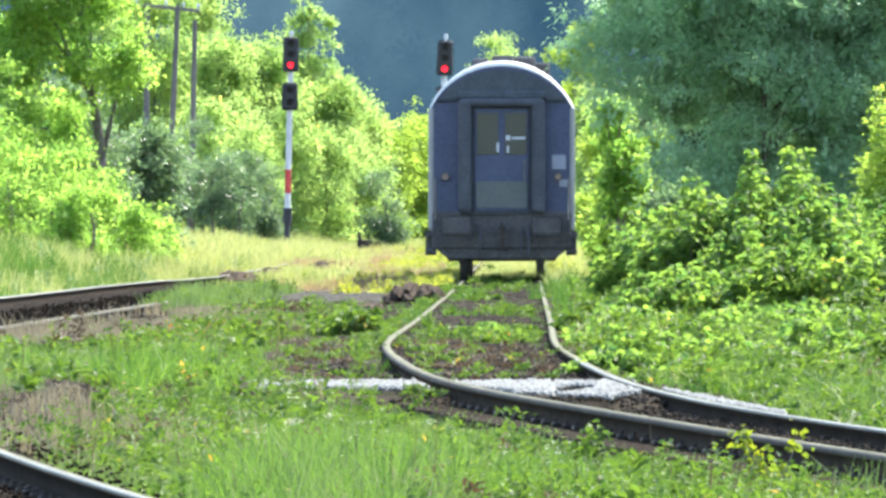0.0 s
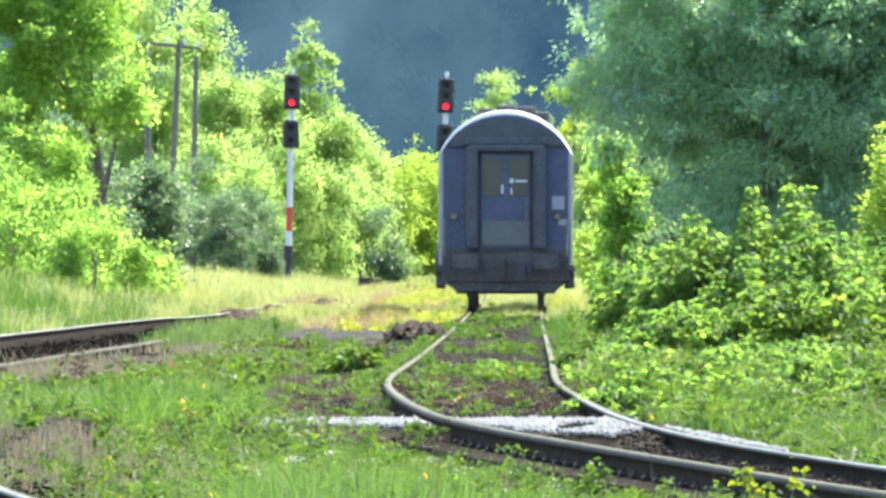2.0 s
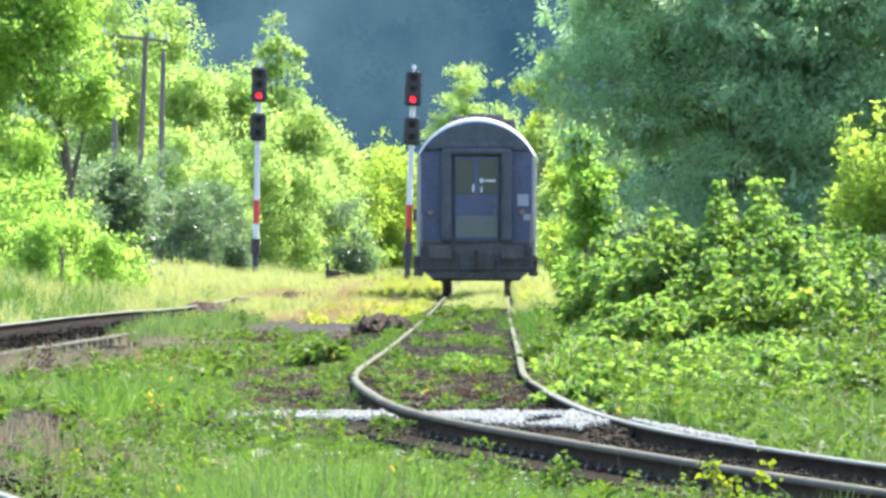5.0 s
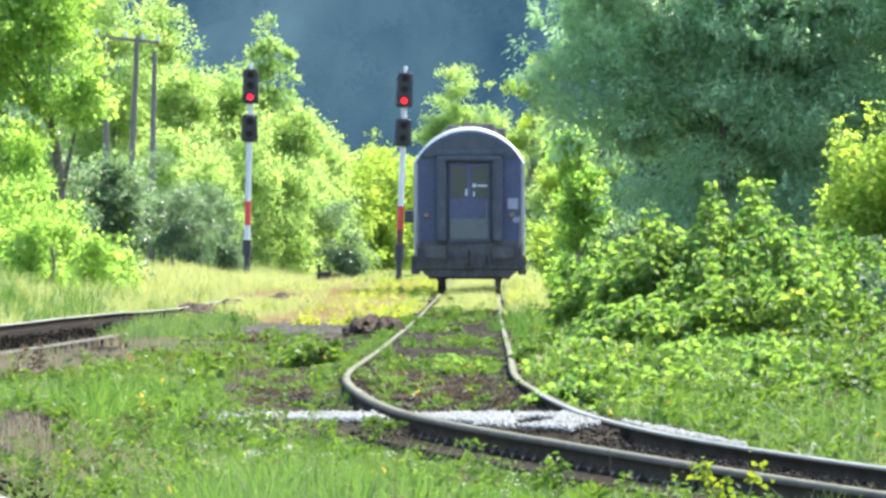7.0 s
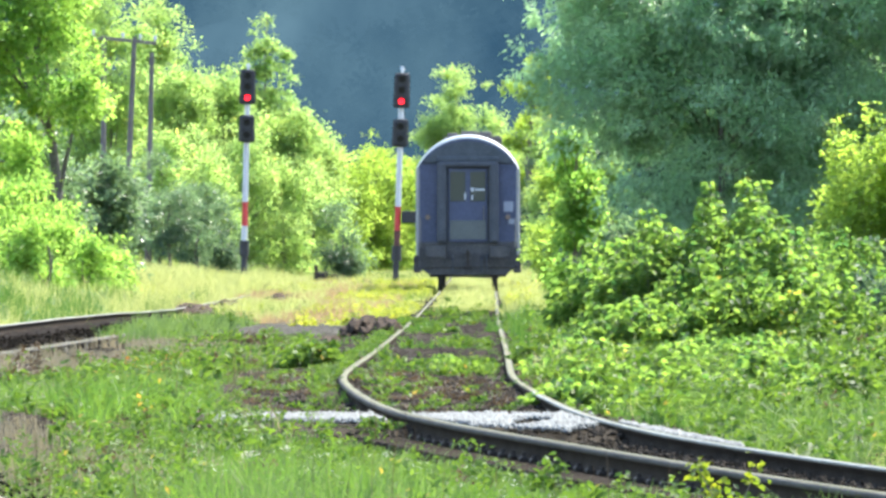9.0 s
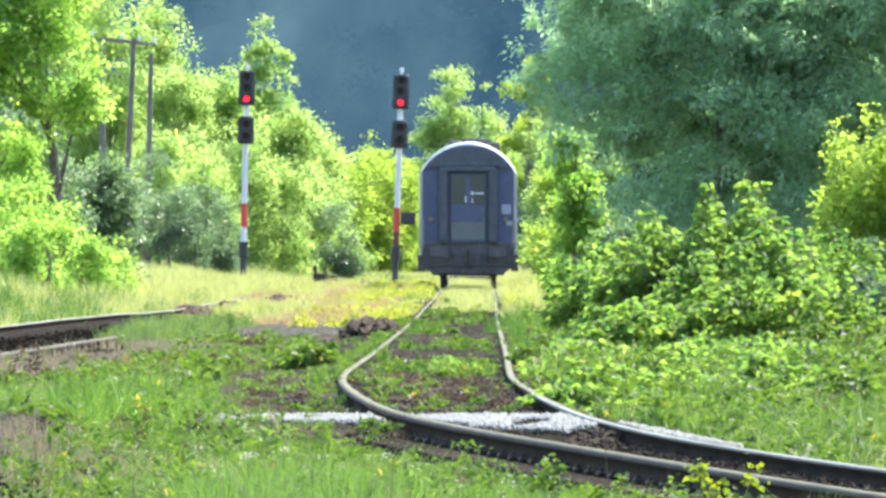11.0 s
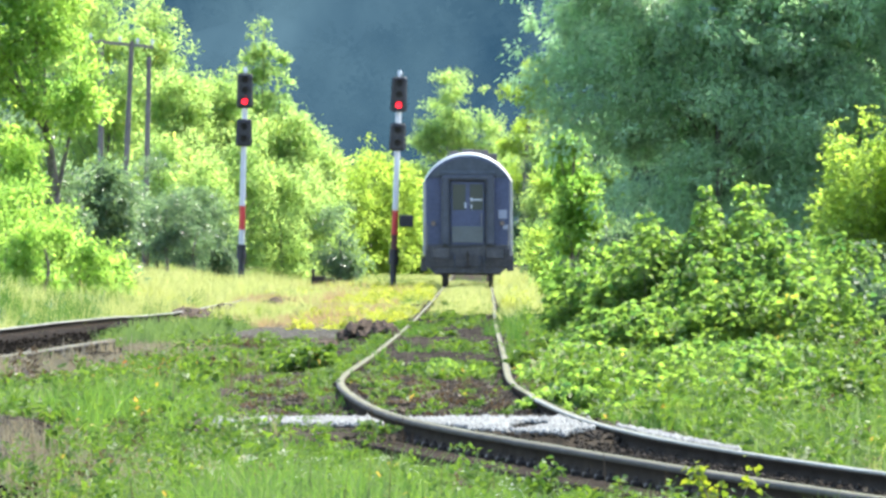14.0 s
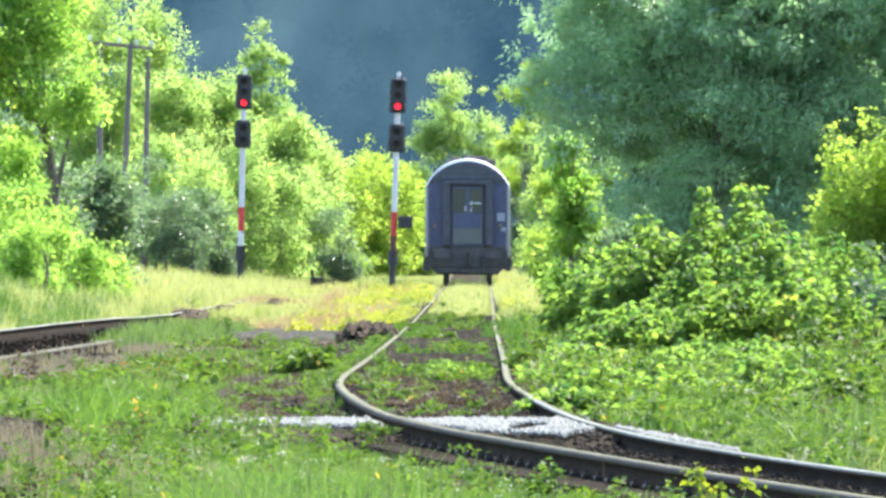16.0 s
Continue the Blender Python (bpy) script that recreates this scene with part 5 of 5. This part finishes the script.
def coach():
    root = tagged(new("railway_coach"), "dark blue passenger coach rolling away, pale roof rim", "railway coach")
    L = 24.5
    side = [p for p in arch(1.0) if p[1] <= 3.4]
    for s in (-1, 1):
        bm = bmesh.new()
        box(bm, s * 1.375 - 0.055, s * 1.375 + 0.055, 0.0, L, 0.98, 3.38, 0.045)
        wall = part("side_wall", bm, SIDE, root, "pale grey side wall with a rounded corner")
        for k in range(10):
            y = 2.2 + k * 2.2
            bm = bmesh.new()
            box(bm, s * 1.375 - 0.060, s * 1.375 + 0.060, y - 0.62, y + 0.62, 1.95, 2.95, 0.03)
            w = part("window", bm, RUBBER, wall, "black rubber window surround")
            bm = bmesh.new()
            box(bm, s * 1.375 - 0.065, s * 1.375 + 0.065, y - 0.55, y + 0.55, 2.02, 2.88)
            part("pane", bm, GLASS, w)
    top = [p for p in arch(1.0) if p[1] >= 3.3]
    rim = lambda s, d: [(x * s, 3.3 + (z - 3.3) * (1 - d)) for x, z in top]
    bm = loft([(0.0, rim(0.972, 0.11)), (0.015, rim(0.985, 0.07)), (0.05, rim(0.994, 0.03)), (0.12, rim(1.0, 0.0)), (L - 0.1, rim(1.0, 0.0)), (L, rim(0.96, 0.1))])
    part("roof", bm, ROOF, root, "pale grey arched roof with a sunlit rim", True)
    for x, y, w, z in [(-0.42, 1.4, 0.16, 4.35), (0.02, 1.5, 0.22, 4.41), (0.44, 1.8, 0.22, 4.39), (0.78, 2.4, 0.16, 4.28), (0.62, 5.0, 0.2, 4.28), (-0.5, 6.2, 0.2, 4.28), (0.1, 9.0, 0.2, 4.36)]:
        bm = bmesh.new()
        box(bm, x - w, x + w, y - 0.25, y + 0.25, z - 0.3, z, 0.05)
        part("roof_vent", bm, UNDER, root, "dark roof ventilator")
    # end wall: one closed face with a shallow step
    pts = [(x * (0.972 if z > 3.3 else 0.957), 3.3 + (z - 3.3) * 0.89 if z > 3.3 else z) for x, z in arch(1.0)]
    bm = bmesh.new()
    f = bm.faces.new([bm.verts.new((x, 0.02, z)) for x, z in pts])
    got = bmesh.ops.extrude_face_region(bm, geom=[f])
    bmesh.ops.translate(bm, vec=(0, 0.08, 0), verts=[v for v in got["geom"] if isinstance(v, bmesh.types.BMVert)])
    bmesh.ops.recalc_face_normals(bm, faces=bm.faces[:])
    end = part("end_wall", bm, BLUE, root, "dark blue end wall")
    bm = bmesh.new()
    pts2 = [(x * 0.93, 3.32 + (z - 3.3) * 0.8) for x, z in arch(1.0) if z > 3.5]
    pts2 = [(pts2[0][0], 3.55)] + pts2 + [(pts2[-1][0], 3.55)]
    f = bm.faces.new([bm.verts.new((x, 0.015, z)) for x, z in pts2])
    got = bmesh.ops.extrude_face_region(bm, geom=[f])
    bmesh.ops.translate(bm, vec=(0, -0.03, 0), verts=[v for v in got["geom"] if isinstance(v, bmesh.types.BMVert)])
    bmesh.ops.recalc_face_normals(bm, faces=bm.faces[:])
    part("gable_panel", bm, ENDGREY, end, "sooty grey panel under the roof arch")
    bm = bmesh.new()
    box(bm, -0.86, 0.86, -0.09, 0.02, 3.56, 3.70, 0.03)
    part("lintel", bm, ENDGREY, end, "pale edged beam above the gangway")
    # gangway
    gang = part("gangway", box(bmesh.new(), -0.60, 0.60, -0.06, 0.02, 1.3, 3.5, 0.01), RUBBER, root, "dark recess of the gangway")
    for s in (-1, 1):
        bm = bmesh.new()
        box(bm, s * 0.72 - 0.13, s * 0.72 + 0.13, -0.26, 0.015, 1.32, 3.55, 0.09)
        part("rubber_bellows", bm, RUBBER, gang, "black rubber gangway tube")
    bm = bmesh.new()
    box(bm, -0.80, 0.80, -0.24, 0.015, 3.40, 3.56, 0.06)
    part("rubber_bellows", bm, RUBBER, gang, "black rubber gangway tube")
    door = part("end_door", box(bmesh.new(), -0.53, 0.53, -0.10, -0.05, 1.36, 3.36, 0.015), BLUE, root, "blue gangway door with a window")
    for s in (-1, 1):
        bm = bmesh.new()
        box(bm, s * 0.275 - 0.21, s * 0.275 + 0.21, -0.112, -0.09, 2.46, 3.28, 0.006)
        part("pane", bm, GLASS, door, "dark window pane, greenish reflection in its colour")
    bm = bmesh.new()
    box(bm, -0.50, 0.50, -0.118, -0.09, 1.42, 1.94, 0.012)
    part("kick_panel", bm, DOORGREY, door, "pale grey lower door panel")
    for x0, x1, z0, z1 in ((0.08, 0.17, 2.74, 2.84), (0.20, 0.46, 2.76, 2.81), (-0.10, -0.05, 2.52, 2.70), (0.10, 0.14, 2.50, 2.64)):
        bm = bmesh.new()
        box(bm, x0, x1, -0.125, -0.113, z0, z1, 0.003)
        part("notice", bm, NOTICE, door, "white notice on the glass")
    bm = bmesh.new()
    rod(bm, (0.44, -0.17, 1.95), (0.44, -0.17, 2.35), 0.015)
    part("handle", bm, STEEL, door)
    # lamps, plates and rails on the end wall
    for s in (-1, 1):
        bm = bmesh.new()
        rod(bm, (s * 1.10, 0.03, 2.03), (s * 1.10, -0.06, 2.03), 0.085, 0.075, 16)
        lamp = part("tail_lamp", bm, UNDER, root, "unlit round tail lamp")
        bm = bmesh.new()
        rod(bm, (s * 1.10, -0.058, 2.03), (s * 1.10, -0.072, 2.03), 0.06, None, 16)
        part("lens", bm, AMBER, lamp, "dull amber lens")
        bm = bmesh.new()
        rod(bm, (s * 1.30, -0.09, 1.2), (s * 1.30, -0.09, 2.0), 0.016)
        rod(bm, (s * 1.30, -0.09, 1.22), (s * 1.30, 0.03, 1.22), 0.014)
        rod(bm, (s * 1.30, -0.09, 1.98), (s * 1.30, 0.03, 1.98), 0.014)
        part("grab_rail", bm, STEEL, root)
        bm = bmesh.new()
        rod(bm, (s * 0.875, 0.05, 1.08), (s * 0.875, -0.36, 1.08), 0.10, 0.085, 16)
        buf = part("buffer", bm, UNDER, root, "round buffer with a worn face")
        bm = bmesh.new()
        box(bm, s * 0.875 - 0.30, s * 0.875 + 0.30, -0.41, -0.36, 0.90, 1.26, 0.05)
        part("buffer_plate", bm, UNDER, buf)
        bm = bmesh.new()
        box(bm, s * 1.37 - 0.12, s * 1.37 + 0.11, -0.02, 0.5, 0.55, 0.60, 0.01)
        box(bm, s * 1.37 - 0.12, s * 1.37 + 0.11, -0.02, 0.5, 0.86, 0.92, 0.01)
        box(bm, s * 1.37 - 0.12, s * 1.37 + 0.09, 0.10, 0.14, 0.50, 0.98, 0.01)
        part("footstep", bm, UNDER, root)
    bm = bmesh.new()
    box(bm, 0.98, 1.25, -0.01, 0.03, 2.18, 2.46, 0.01)
    part("data_plate", bm, PLATE, root, "white data plate")
    bm = bmesh.new()
    box(bm, 1.12, 1.28, -0.01, 0.03, 1.84, 1.98, 0.01)
    part("data_plate", bm, PLATE, root, "white data plate")
    # underframe
    bm = bmesh.new()
    box(bm, -1.36, 1.36, -0.02, 0.16, 0.62, 1.36, 0.05)
    part("headstock", bm, UNDER, root, "grimy buffer beam")
    bm = bmesh.new()
    box(bm, -1.25, 1.25, 0.2, L, 0.80, 1.02, 0.02)
    part("underframe", bm, UNDER, root)
    bm = bmesh.new()
    box(bm, -1.28, 1.28, 0.02, 0.10, 0.42, 0.66, 0.04)
    for v in bm.verts:
        v.co.x *= 0.84 if v.co.z < 0.54 else 1.0
    part("apron", bm, UNDER, root)
    bm = bmesh.new()
    rod(bm, (0, 0.0, 1.04), (0, -0.30, 1.04), 0.06)
    rod(bm, (0, -0.26, 1.14), (0, -0.26, 0.66), 0.035)
    box(bm, -0.12, 0.12, -0.30, -0.22, 0.60, 0.70, 0.02)
    part("coupling", bm, IRON, root, "rusty screw coupling")
    for x in (-0.42, 0.38, 0.52):
        bm = bmesh.new()
        rod(bm, (x, -0.02, 1.0), (x, -0.14, 0.84), 0.025)
        rod(bm, (x, -0.14, 0.84), (x, -0.10, 0.52), 0.025)
        part("brake_hose", bm, RUBBER, root)
    wheelsets = []
    for yb in (2.9, L - 2.9):
        bm = bmesh.new()
        for s in (-1, 1):
            box(bm, s * 1.0 - 0.07, s * 1.0 + 0.07, yb - 1.6, yb + 1.6, 0.52, 0.74, 0.03)
        box(bm, -1.0, 1.0, yb - 0.25, yb + 0.25, 0.55, 0.82, 0.03)
        part("bogie_frame", bm, UNDER, root, "grimy bogie frame")
        for yw in (yb - 1.25, yb + 1.25):
            ws = new("wheelset")
            ws.parent = root
            ws.matrix_local = pose(0, yw, 0.46)
            bm = bmesh.new()
            rod(bm, (-1.05, 0, 0), (1.05, 0, 0), 0.08, None, 14)
            part("axle", bm, UNDER, ws)
            for s in (-1, 1):
                bm = bmesh.new()
                rod(bm, (s * 0.69, 0, 0), (s * 0.82, 0, 0), 0.462, 0.455, 32)
                rod(bm, (s * 0.675, 0, 0), (s * 0.70, 0, 0), 0.488, None, 32)
                rod(bm, (s * 0.66, 0, 0), (s * 0.85, 0, 0), 0.13, None, 14)
                part("wheel", bm, UNDER, ws, "worn steel wheel")
            wheelsets.append((ws, yw))
    return root, wheelsets


COACH, WHEELSETS = coach()
START, SPEED = 247.3, 11.25          # metres from the camera, metres a second


def motions():
    rows = []
    for k in range(33):
        t = k * 0.5
        y = START + SPEED * t
        h = float(main_x(y + 21.6) - main_x(y + 2.9)) / 18.7
        x = float(main_x(y + 2.9)) - 2.9 * h
        rise = math.degrees(float(rail_z(y + 21.6) - rail_z(y + 2.9)) / 18.7)
        rows.append((t, pose(x, y, float(rail_z(y + 1.6)), rise, 0, -math.degrees(math.atan(h)))))
    walk(COACH, rows)
    for ws, yw in WHEELSETS:
        walk(ws, [(k / 30, pose(0, yw, 0.46, -math.degrees(SPEED * k / 30 / 0.46))) for k in range(481)])


motions()
